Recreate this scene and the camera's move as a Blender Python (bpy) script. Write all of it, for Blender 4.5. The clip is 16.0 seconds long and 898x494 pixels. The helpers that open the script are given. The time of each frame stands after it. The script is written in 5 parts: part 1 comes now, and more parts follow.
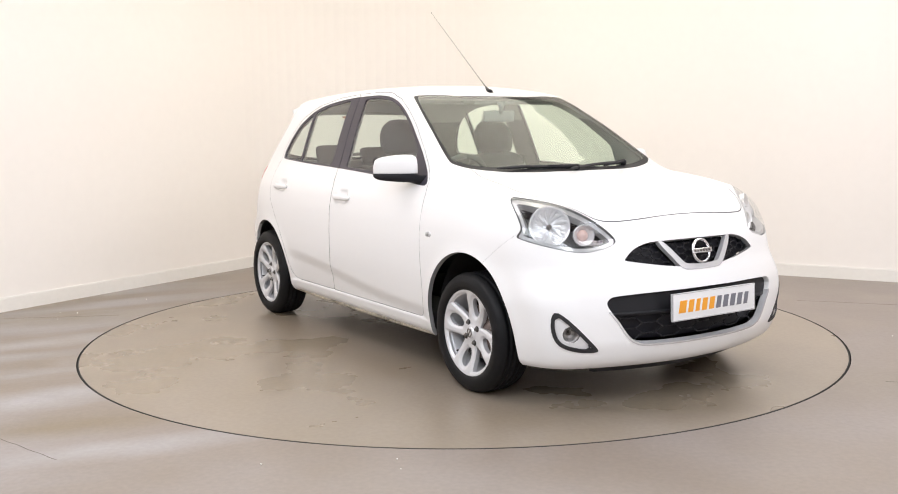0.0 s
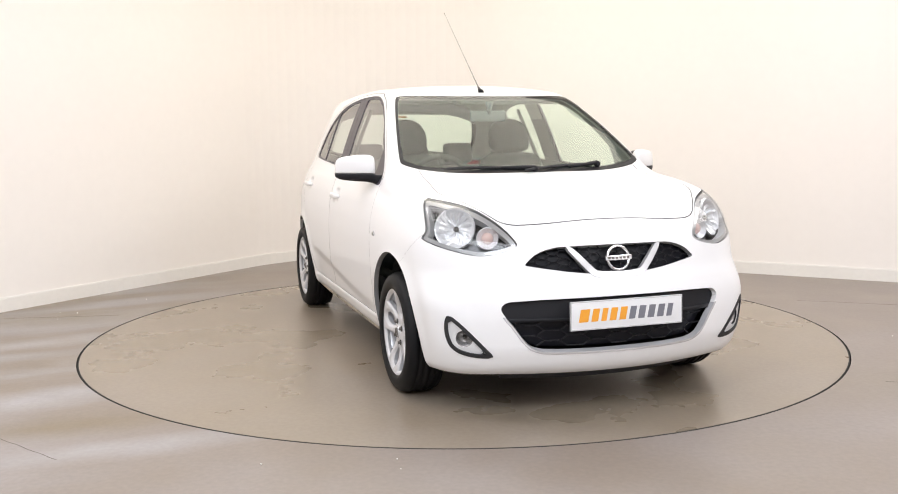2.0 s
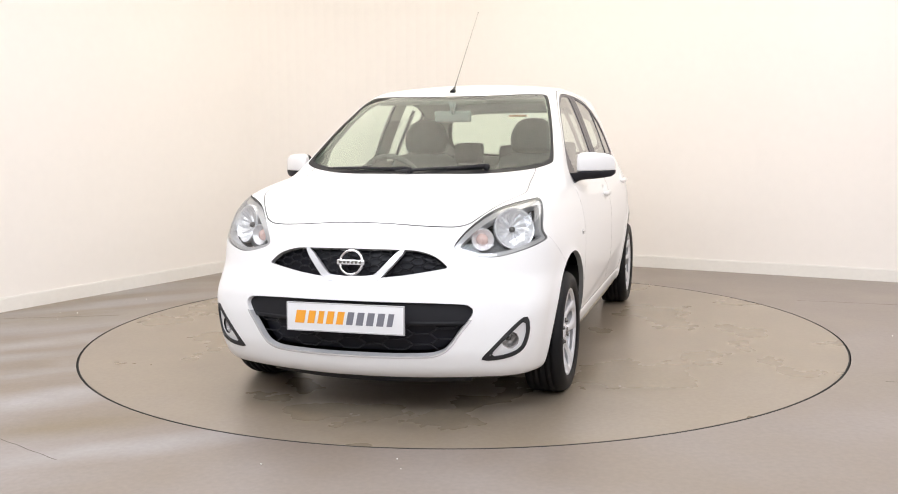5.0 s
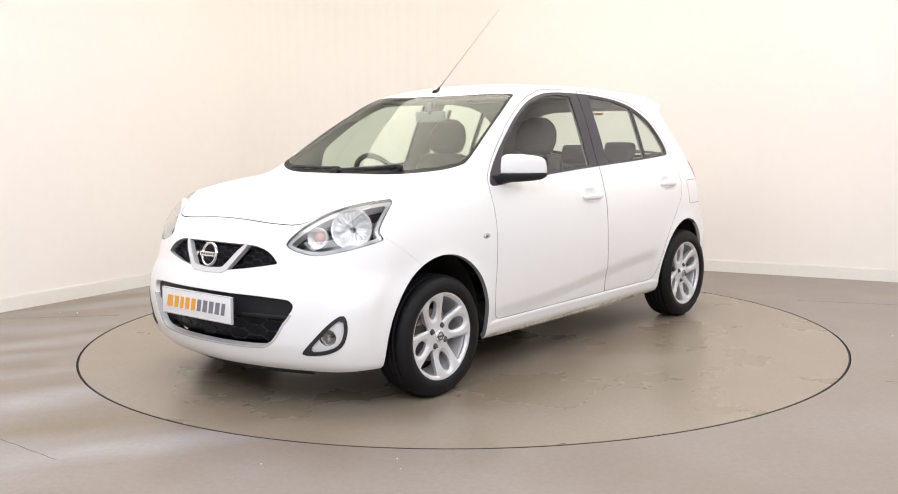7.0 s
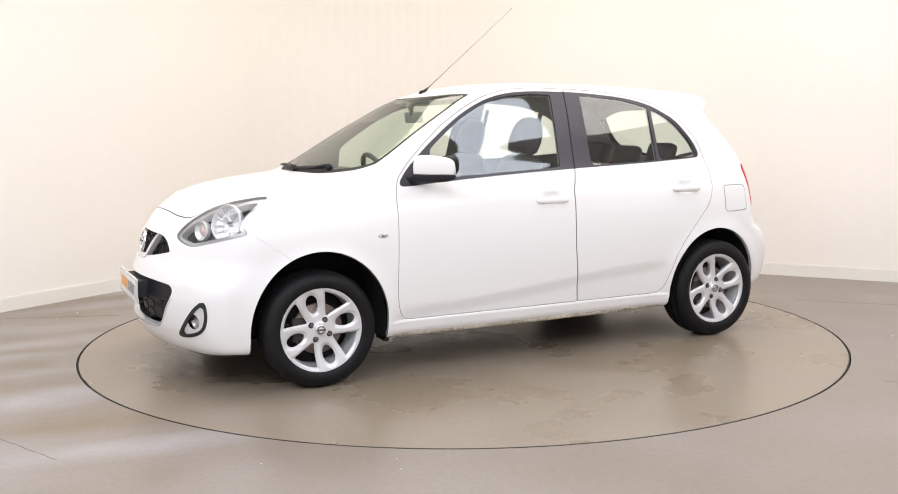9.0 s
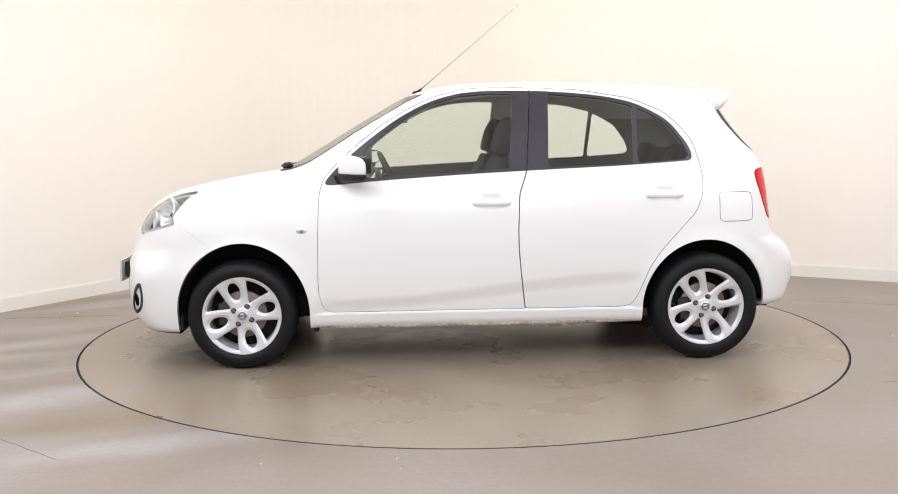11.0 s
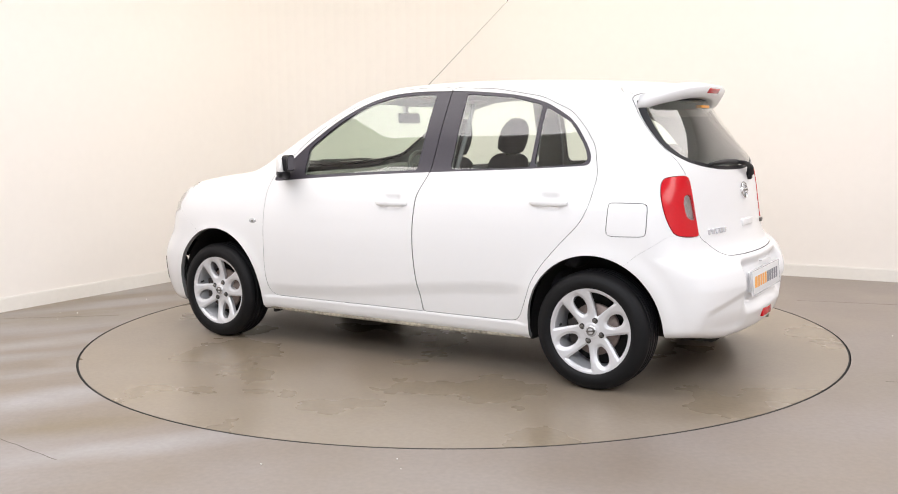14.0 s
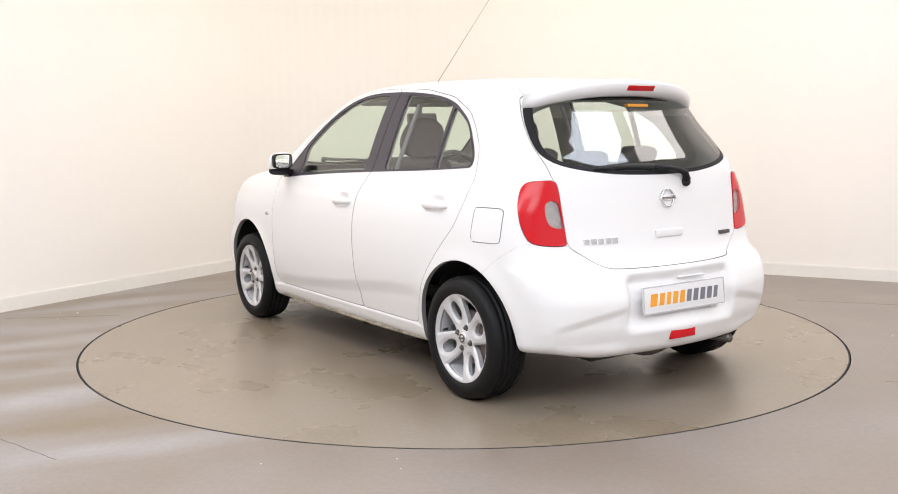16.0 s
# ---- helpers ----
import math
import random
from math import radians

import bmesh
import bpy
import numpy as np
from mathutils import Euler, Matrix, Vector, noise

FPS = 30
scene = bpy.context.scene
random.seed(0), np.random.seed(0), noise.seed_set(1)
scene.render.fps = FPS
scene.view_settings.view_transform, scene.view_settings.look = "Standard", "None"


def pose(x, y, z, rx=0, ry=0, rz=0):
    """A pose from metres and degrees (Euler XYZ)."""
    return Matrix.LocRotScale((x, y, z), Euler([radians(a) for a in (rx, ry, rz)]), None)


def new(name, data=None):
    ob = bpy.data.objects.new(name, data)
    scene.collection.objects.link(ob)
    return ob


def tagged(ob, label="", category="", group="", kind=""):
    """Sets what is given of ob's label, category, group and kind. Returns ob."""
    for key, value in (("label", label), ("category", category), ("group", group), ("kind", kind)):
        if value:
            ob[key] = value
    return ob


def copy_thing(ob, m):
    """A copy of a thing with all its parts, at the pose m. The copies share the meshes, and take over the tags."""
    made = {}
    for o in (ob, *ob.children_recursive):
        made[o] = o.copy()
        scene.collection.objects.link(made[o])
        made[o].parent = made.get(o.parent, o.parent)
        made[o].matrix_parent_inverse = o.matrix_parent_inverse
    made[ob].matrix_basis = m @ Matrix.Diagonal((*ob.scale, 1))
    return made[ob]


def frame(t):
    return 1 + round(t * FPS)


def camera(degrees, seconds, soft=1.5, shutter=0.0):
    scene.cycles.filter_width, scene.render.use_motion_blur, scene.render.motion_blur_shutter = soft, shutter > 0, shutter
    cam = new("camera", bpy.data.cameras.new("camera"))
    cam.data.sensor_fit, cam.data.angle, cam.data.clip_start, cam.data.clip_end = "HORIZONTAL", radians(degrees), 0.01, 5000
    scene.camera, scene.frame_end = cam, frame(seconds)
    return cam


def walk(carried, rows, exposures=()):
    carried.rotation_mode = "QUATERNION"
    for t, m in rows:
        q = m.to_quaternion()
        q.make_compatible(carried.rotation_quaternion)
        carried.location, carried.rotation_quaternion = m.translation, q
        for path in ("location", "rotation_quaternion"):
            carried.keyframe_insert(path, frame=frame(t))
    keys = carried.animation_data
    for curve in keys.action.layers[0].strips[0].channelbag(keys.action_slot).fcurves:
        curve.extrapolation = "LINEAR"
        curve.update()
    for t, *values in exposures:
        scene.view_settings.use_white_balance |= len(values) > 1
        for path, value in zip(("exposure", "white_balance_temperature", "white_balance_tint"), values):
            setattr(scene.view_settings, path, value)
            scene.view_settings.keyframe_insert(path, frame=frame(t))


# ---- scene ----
# ---- camera ----
EYE = (0.0, -5.795, 1.221)
cam = camera(50.69, 16.0, soft=1.0)
CAM_POSE = pose(*EYE, 90 - 6.95, 0, 0.706)
CAM_POSE = CAM_POSE @ pose(0, 0, 0, 0, 0, -0.677)
walk(cam, [(0.0, CAM_POSE), (16.0, CAM_POSE)], exposures=[(0.0, 0.0), (16.0, 0.0)])

# ---- world and light ----
world = bpy.data.worlds.new("studio_world")
world.use_nodes = True
world.node_tree.nodes["Background"].inputs[0].default_value = (0.8, 0.85, 1.0, 1)
world.node_tree.nodes["Background"].inputs[1].default_value = 0.05
scene.world = world

CORNER = Vector((-1.17, 4.17, 0))          # where the two back walls would meet
ALONG_L = Vector((-0.516, -0.857, 0)).normalized()   # from the corner along the one wall
ALONG_R = Vector((0.879, -0.477, 0)).normalized()    # and along the other
CEILING = 3.4
ROOM_L, ROOM_R = 12.5, 11.0


def in_room(l, r, z):
    """A place given by metres along the two walls from their corner."""
    return CORNER + ALONG_L * l + ALONG_R * r + Vector((0, 0, z))


LAMPS = [  # metres along both walls, size, watts, colour
    (2.2, 2.6, 3.5, 2.9, 76, (1.0, 0.925, 0.775)),
    (5.2, 2.0, 2.6, 2.0, 54, (1.0, 0.955, 0.965)),
    (1.75, 5.95, 2.7, 1.9, 53, (1.0, 0.94, 0.905)),
    (3.5, 6.3, 1.7, 0.9, 22, (0.80, 0.87, 1.0)),
    (7.4, 5.3, 3.0, 1.4, 84, (0.86, 0.91, 1.0)),
    (8.8, 3.2, 2.6, 2.0, 112, (0.88, 0.93, 1.0)),
    (5.2, 8.8, 2.6, 2.0, 116, (0.97, 0.955, 0.98)),
    (9.2, 7.6, 2.6, 2.0, 124, (0.88, 0.93, 1.0)),
]
for l, r, sx, sy, watts, colour in LAMPS:
    data = bpy.data.lights.new("ceiling_lamp", "AREA")
    data.shape, data.size, data.size_y, data.energy, data.color = "RECTANGLE", sx, sy, watts, colour
    lamp = new("ceiling_lamp", data)
    lamp.matrix_basis = Matrix.Translation(in_room(l, r, CEILING - 0.09)) @ Matrix.Rotation(math.atan2(ALONG_R.y, ALONG_R.x), 4, "Z")

# ---- materials ----


def material(name, colour, rough=0.5, metal=0.0, grain=0.0, scale=20.0, bump=0.0, coat=0.0, spec=0.5):
    """A surface with colour variation at two scales and fine relief."""
    m = bpy.data.materials.new(name)
    m.use_nodes = True
    n, k = m.node_tree.nodes, m.node_tree.links
    b = n["Principled BSDF"]
    b.inputs["Base Color"].default_value = (*colour, 1)
    b.inputs["Roughness"].default_value, b.inputs["Metallic"].default_value = rough, metal
    b.inputs["Coat Weight"].default_value, b.inputs["Specular IOR Level"].default_value = coat, spec
    b.inputs["Coat Roughness"].default_value = 0.05
    if grain or bump:
        co = n.new("ShaderNodeTexCoord")
        fine, wide = n.new("ShaderNodeTexNoise"), n.new("ShaderNodeTexNoise")
        fine.inputs["Scale"].default_value, wide.inputs["Scale"].default_value = scale, scale / 12
        fine.inputs["Detail"].default_value = 6
        for t in (fine, wide):
            k.new(co.outputs["Object"], t.inputs["Vector"])
        add = n.new("ShaderNodeMath")
        add.operation = "ADD"
        k.new(fine.outputs["Fac"], add.inputs[0])
        k.new(wide.outputs["Fac"], add.inputs[1])
        mix = n.new("ShaderNodeMapRange")
        mix.inputs["From Min"].default_value, mix.inputs["From Max"].default_value = 0.6, 1.4
        mix.inputs["To Min"].default_value, mix.inputs["To Max"].default_value = 1 - grain, 1 + grain
        k.new(add.outputs[0], mix.inputs["Value"])
        tint = n.new("ShaderNodeVectorMath")
        tint.operation = "SCALE"
        tint.inputs[0].default_value = colour
        k.new(mix.outputs[0], tint.inputs["Scale"])
        k.new(tint.outputs[0], b.inputs["Base Color"])
        if bump:
            bp = n.new("ShaderNodeBump")
            bp.inputs["Strength"].default_value, bp.inputs["Distance"].default_value = bump, 0.002
            k.new(fine.outputs["Fac"], bp.inputs["Height"])
            k.new(bp.outputs[0], b.inputs["Normal"])
    return m


def glass(name, tint, gloss=1.0, least=0.05):
    """A thin pane: tinted and clear, with a mirror gloss that grows at grazing angles."""
    m = bpy.data.materials.new(name)
    m.use_nodes = True
    n, k = m.node_tree.nodes, m.node_tree.links
    n.remove(n["Principled BSDF"])
    clear, shine, mix, edge = (n.new(t) for t in ("ShaderNodeBsdfTransparent", "ShaderNodeBsdfGlossy", "ShaderNodeMixShader", "ShaderNodeLayerWeight"))
    clear.inputs[0].default_value = (*tint, 1)
    shine.inputs["Roughness"].default_value = 0.03
    shine.inputs["Color"].default_value = (gloss, gloss, gloss, 1)
    edge.inputs[0].default_value = 0.5
    power, scale = n.new("ShaderNodeMath"), n.new("ShaderNodeMath")
    power.operation, scale.operation = "POWER", "MULTIPLY_ADD"
    power.inputs[1].default_value = 4.5
    scale.inputs[1].default_value, scale.inputs[2].default_value = 0.85, least
    k.new(edge.outputs["Facing"], power.inputs[0])
    k.new(power.outputs[0], scale.inputs[0])
    k.new(scale.outputs[0], mix.inputs[0])
    k.new(clear.outputs[0], mix.inputs[1])
    k.new(shine.outputs[0], mix.inputs[2])
    k.new(mix.outputs[0], n["Material Output"].inputs[0])
    return m


def concrete(name, colour, stain, rough, streaks, patches=()):
    """Sealed concrete: worn gloss, cloudy tone, brown spots, pale and ochre streaks to the west, and stains and pale
    patches of given place and size.
    """
    m = material(name, colour, rough)
    n, k = m.node_tree.nodes, m.node_tree.links
    b = n["Principled BSDF"]
    co = n.new("ShaderNodeTexCoord")

    def noise_of(scale, detail, distortion=0.0, vector=None):
        t = n.new("ShaderNodeTexNoise")
        t.inputs["Scale"].default_value, t.inputs["Detail"].default_value, t.inputs["Distortion"].default_value = scale, detail, distortion
        k.new(vector or co.outputs["Object"], t.inputs["Vector"])
        return t

    def spread(value, a0, a1, b0, b1):
        r = n.new("ShaderNodeMapRange")
        for key, v in (("From Min", a0), ("From Max", a1), ("To Min", b0), ("To Max", b1)):
            r.inputs[key].default_value = v
        k.new(value, r.inputs["Value"])
        return r.outputs[0]

    def times(a, c):
        t = n.new("ShaderNodeMath")
        t.operation = "MULTIPLY"
        k.new(a, t.inputs[0])
        k.new(c, t.inputs[1])
        return t.outputs[0]

    def over(under, top, amount, blend="MIX"):
        x = n.new("ShaderNodeMix")
        x.data_type, x.blend_type = "RGBA", blend
        k.new(under, x.inputs["A"])
        if isinstance(top, tuple):
            x.inputs["B"].default_value = (*top, 1)
        else:
            k.new(top, x.inputs["B"])
        if isinstance(amount, float):
            x.inputs["Factor"].default_value = amount
        else:
            k.new(amount, x.inputs["Factor"])
        return x.outputs["Result"]

    cloud, grit, spots = noise_of(1.3, 5), noise_of(45, 8), noise_of(3.2, 4, .15)
    stretch = n.new("ShaderNodeMapping")
    stretch.vector_type = "TEXTURE"
    stretch.inputs["Rotation"].default_value = (0, 0, radians(24))
    stretch.inputs["Scale"].default_value = (2.3, 0.5, 1)
    k.new(co.outputs["Object"], stretch.inputs["Vector"])
    streak_noise = noise_of(1.0, 6, .4, stretch.outputs[0])
    base = n.new("ShaderNodeValToRGB")
    base.color_ramp.elements[0].position, base.color_ramp.elements[1].position = 0.38, 0.68
    base.color_ramp.elements[0].color, base.color_ramp.elements[1].color = (*stain, 1), (*colour, 1)
    k.new(cloud.outputs["Fac"], base.inputs[0])
    tone = over(base.outputs[0], (0.17, 0.13, 0.085), spread(spots.outputs["Fac"], .30, 1.0, 0, .22))
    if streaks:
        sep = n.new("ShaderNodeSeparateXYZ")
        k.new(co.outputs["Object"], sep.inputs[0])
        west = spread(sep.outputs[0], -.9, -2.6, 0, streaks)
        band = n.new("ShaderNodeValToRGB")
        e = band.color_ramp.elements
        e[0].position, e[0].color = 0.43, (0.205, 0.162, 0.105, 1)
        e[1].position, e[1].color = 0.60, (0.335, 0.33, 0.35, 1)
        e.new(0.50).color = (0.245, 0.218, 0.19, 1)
        k.new(streak_noise.outputs["Fac"], band.inputs[0])
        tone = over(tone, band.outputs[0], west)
    # ragged coordinates, so that the patches have uneven edges
    wob = noise_of(2.2, 3)
    shift = n.new("ShaderNodeVectorMath")
    shift.operation = "MULTIPLY_ADD"
    k.new(wob.outputs["Color"], shift.inputs[0])
    shift.inputs[1].default_value = (.18, .18, 0)
    less = n.new("ShaderNodeVectorMath")
    less.operation = "SUBTRACT"
    k.new(co.outputs["Object"], less.inputs[0])
    less.inputs[1].default_value = (.09, .09, 0)
    k.new(less.outputs[0], shift.inputs[2])
    broken = spread(spots.outputs["Fac"], .25, .70, .45, 1)
    for x, y, sx, sy, turn, tint, strength in patches:
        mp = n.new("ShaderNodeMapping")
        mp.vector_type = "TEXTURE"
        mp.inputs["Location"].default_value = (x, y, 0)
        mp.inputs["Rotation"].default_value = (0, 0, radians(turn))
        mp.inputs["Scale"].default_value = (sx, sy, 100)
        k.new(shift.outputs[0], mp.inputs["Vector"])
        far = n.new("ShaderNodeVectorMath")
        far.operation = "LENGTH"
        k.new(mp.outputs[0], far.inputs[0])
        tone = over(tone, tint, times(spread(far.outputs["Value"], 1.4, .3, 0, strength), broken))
    tone = over(tone, spread(grit.outputs["Fac"], .3, .7, .7, 1.1), .30, "MULTIPLY")
    k.new(tone, b.inputs["Base Color"])
    k.new(spread(cloud.outputs["Fac"], .2, .8, rough - .10, rough + .14), b.inputs["Roughness"])
    bp = n.new("ShaderNodeBump")
    bp.inputs["Strength"].default_value, bp.inputs["Distance"].default_value = 0.05, 0.002
    k.new(grit.outputs["Fac"], bp.inputs["Height"])
    k.new(bp.outputs[0], b.inputs["Normal"])
    return m


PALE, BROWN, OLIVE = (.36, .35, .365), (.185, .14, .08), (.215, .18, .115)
FLOOR_PATCHES = [(-2.45, -.24, .55, .13, 28, PALE, .75), (-1.98, -1.46, .42, .17, 28, PALE, .9), (-1.64, -1.86, .55, .14, 22, BROWN, .8), (-1.32, -2.19, .70, .12, 22, PALE, .75),
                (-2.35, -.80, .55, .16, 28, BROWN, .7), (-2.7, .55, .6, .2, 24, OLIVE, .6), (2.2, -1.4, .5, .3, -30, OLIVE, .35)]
FLOOR = concrete("sealed_concrete", (0.262, 0.229, 0.213), (0.222, 0.183, 0.154), 0.36, 0.45, FLOOR_PATCHES)
DISC = concrete("turntable_deck", (0.288, 0.245, 0.203), (0.248, 0.202, 0.148), 0.28, 0.0)
WALL = material("wall_paint", (0.865, 0.828, 0.80), 0.75, grain=0.015, scale=14, bump=0.05)
# white of the two unseen walls, chosen to bounce light onto the car
BOUNCE_WALL = material("bounce_wall_paint", (0.84, 0.84, 0.85), 0.8, grain=0.05, scale=10)
SKIRT = material("skirting_paint", (0.82, 0.80, 0.77), 0.45, grain=0.03, scale=30)
CEIL = material("ceiling_paint", (0.82, 0.81, 0.79), 0.85, grain=0.02, scale=10)
# near-black that stands in for the shade down in the turntable's gap
PIT_SHADE = material("pit_shade", (0.02, 0.02, 0.02), 0.9, grain=0.2)
CRACK = material("crack_dark", (0.17, 0.15, 0.13), 0.9, grain=0.2)
PAINT = material("white_car_paint", (0.845, 0.84, 0.845), 0.40, grain=0.004, scale=60, coat=0.45, spec=0.4)
BLACK = material("satin_black_trim", (0.010, 0.010, 0.013), 0.55, grain=0.1, scale=90, spec=0.3)
PILLAR = material("pillar_film", (0.045, 0.040, 0.054), 0.35, grain=0.1, scale=120)
GLOSSY = material("gloss_black", (0.006, 0.006, 0.010), 0.4, grain=0.05, spec=0.25)
SEAL = material("black_rubber", (0.02, 0.02, 0.022), 0.6, grain=0.15, scale=60)
TYRE = material("tyre_rubber", (0.007, 0.007, 0.008), 0.55, grain=0.2, scale=70, bump=0.15, spec=0.22)
ALLOY = material("silver_alloy", (0.68, 0.68, 0.70), 0.36, metal=0.30, grain=0.03, scale=80)
CHROME = material("chrome", (0.82, 0.82, 0.84), 0.12, metal=1.0, grain=0.01)
SATIN = material("satin_silver", (0.74, 0.74, 0.76), 0.26, metal=0.45, grain=0.02)
DRUM = material("brake_drum", (0.035, 0.03, 0.028), 0.6, metal=0.3, grain=0.3, scale=50)
DISC_IRON = material("brake_iron", (0.22, 0.17, 0.15), 0.45, metal=0.4, grain=0.3, scale=60)
STEEL = material("dark_steel", (0.16, 0.15, 0.14), 0.45, metal=0.8, grain=0.2, scale=50)
UNDER = material("underbody", (0.014, 0.013, 0.012), 0.8, grain=0.3, scale=30, bump=0.2)
SEAM = material("dirty_seam", (0.40, 0.36, 0.29), 0.7, metal=0.1, grain=0.8, scale=55, bump=0.4)
LINING = material("grey_lining", (0.28, 0.28, 0.29), 0.75, grain=0.08, scale=120, bump=0.1)
TRIM = material("pale_pillar_trim", (0.33, 0.33, 0.325), 0.8, grain=0.04, scale=120)
# shade of the panel gaps, painted on the white panels' turned-in edges
GAP_SHADE = material("panel_gap_shade", (0.24, 0.24, 0.24), 0.8, grain=0.1)
HEADLINER = material("pale_headliner", (0.62, 0.62, 0.58), 0.9, grain=0.04, scale=150)
DASH = material("dash_plastic", (0.06, 0.06, 0.063), 0.55, grain=0.1, scale=200, bump=0.1)
CLOTH = material("seat_cloth", (0.045, 0.045, 0.052), 0.9, grain=0.2, scale=220, bump=0.2)
RED = material("red_lamp_lens", (0.60, 0.008, 0.016), 0.22, grain=0.08, scale=90, coat=0.15, spec=0.3)
AMBER = material("indicator_bulb", (0.80, 0.58, 0.53), 0.2, grain=0.05, coat=0.5)
LAMP_DARK = material("lamp_housing", (0.22, 0.22, 0.23), 0.35, metal=0.3, grain=0.1)
FOG_TRIM = material("silver_fog_trim", (0.70, 0.70, 0.71), 0.35, metal=0.15, grain=0.03)
BEZEL = material("lamp_bezel", (0.50, 0.50, 0.51), 0.3, metal=0.5, grain=0.05)
REFLECTOR = material("lamp_reflector", (0.76, 0.76, 0.78), 0.25, metal=0.35, grain=0.14, scale=60, bump=0.6)
RIBBED = material("ribbed_lamp_reflector", (0.50, 0.47, 0.46), 0.25, metal=0.4, grain=0.6, scale=70, bump=0.8)
PLATE = material("plate_white", (0.78, 0.78, 0.79), 0.35, grain=0.01)
ORANGE = material("print_orange", (0.85, 0.36, 0.035), 0.4, grain=0.02)
GREY = material("print_grey", (0.18, 0.18, 0.21), 0.4, grain=0.02)
WIN = glass("window_glass", (0.90, 0.96, 0.92), least=0.10)
SCREEN = glass("windscreen_glass", (0.80, 0.91, 0.81), 0.75)
REARWIN = glass("rear_window_glass", (0.82, 0.88, 0.84), least=0.12)
LENS = glass("clear_lens", (0.93, 0.94, 0.94))
MIRROR = material("mirror_silver", (0.9, 0.9, 0.9), 0.02, metal=1.0)
GLOW = bpy.data.materials.new("lamp_diffuser")
GLOW.use_nodes = True
GLOW.node_tree.nodes["Principled BSDF"].inputs["Emission Color"].default_value = (1, 0.96, 0.9, 1)
GLOW.node_tree.nodes["Principled BSDF"].inputs["Emission Strength"].default_value = 0.4

# ---- building helpers ----


def part(name, bm, mat, parent=None, label="", smooth=True):
    """Links a bmesh as one mesh object, under parent if there is one."""
    me = bpy.data.meshes.new(name)
    bm.to_mesh(me)
    bm.free()
    me.materials.append(mat)
    if smooth:
        me.shade_smooth()
    ob = new(name, me)
    if parent:
        ob.parent = parent
    return tagged(ob, label)


def box(bm, x0, x1, y0, y1, z0, z1, m=None, bevel=0.0):
    before = set(bm.verts)
    made = bmesh.ops.create_cube(bm, size=1)["verts"]
    for v in made:
        v.co = Vector((x0 + (v.co.x + .5) * (x1 - x0), y0 + (v.co.y + .5) * (y1 - y0), z0 + (v.co.z + .5) * (z1 - z0)))
    if bevel:
        edges = list({e for v in made for e in v.link_edges})
        bmesh.ops.bevel(bm, geom=edges, offset=bevel, segments=2, affect="EDGES", profile=0.6)
    if m is not None:
        bmesh.ops.transform(bm, matrix=m, verts=[v for v in bm.verts if v not in before])
    return bm


def loft(bm, rings, closed=True, caps=True):
    """Skins rings of equal length."""
    rows = [[bm.verts.new(p) for p in ring] for ring in rings]
    n = len(rows[0])
    for a, b in zip(rows, rows[1:]):
        for i in range(n if closed else n - 1):
            j = (i + 1) % n
            bm.faces.new((a[i], a[j], b[j], b[i]))
    if caps and closed:
        bm.faces.new(rows[0][::-1])
        bm.faces.new(rows[-1])
    bmesh.ops.recalc_face_normals(bm, faces=bm.faces)
    return bm


def tube(bm, points, radius, sides=8):
    """A round bar along points; radius may be a list."""
    points = [Vector(p) for p in points]
    radii = radius if isinstance(radius, (list, tuple)) else [radius] * len(points)
    rings = []
    for i, p in enumerate(points):
        d = (points[min(i + 1, len(points) - 1)] - points[max(i - 1, 0)]).normalized()
        u = d.orthogonal().normalized() if i == 0 else (u - d * u.dot(d)).normalized()
        w = d.cross(u)
        rings.append([p + (u * math.cos(2 * math.pi * k / sides) + w * math.sin(2 * math.pi * k / sides)) * radii[i] for k in range(sides)])
    return loft(bm, rings)


def revolve(bm, profile, n=64, centre=(0, 0, 0)):
    """Turns (radius, y) pairs about the y axis."""
    rings = []
    for k in range(n):
        a = 2 * math.pi * k / n
        rings.append([bm.verts.new((centre[0] + r * math.cos(a), centre[1] + y, centre[2] + r * math.sin(a))) for r, y in profile])
    for k in range(n):
        a, b = rings[k], rings[(k + 1) % n]
        for i in range(len(profile) - 1):
            bm.faces.new((a[i], a[i + 1], b[i + 1], b[i]))
    bmesh.ops.recalc_face_normals(bm, faces=bm.faces)
    return bm


def bezel(points, rounds=2):
    """Rounds the corners of a closed outline; with one round, tightly."""
    p = np.array(points, float)
    for k in range(max(rounds, 2)):
        q = np.roll(p, -1, 0)
        most = 9 if rounds > 1 else (.018, .007)[k]
        f = np.minimum(.25, most / np.maximum(np.linalg.norm(q - p, axis=1), 1e-6))[:, None]
        p = np.stack((p + (q - p) * f, q - (q - p) * f), 1).reshape(-1, 2)
    return p


# ---- the hall ----
RING_R, GROUND = 2.236, -0.005


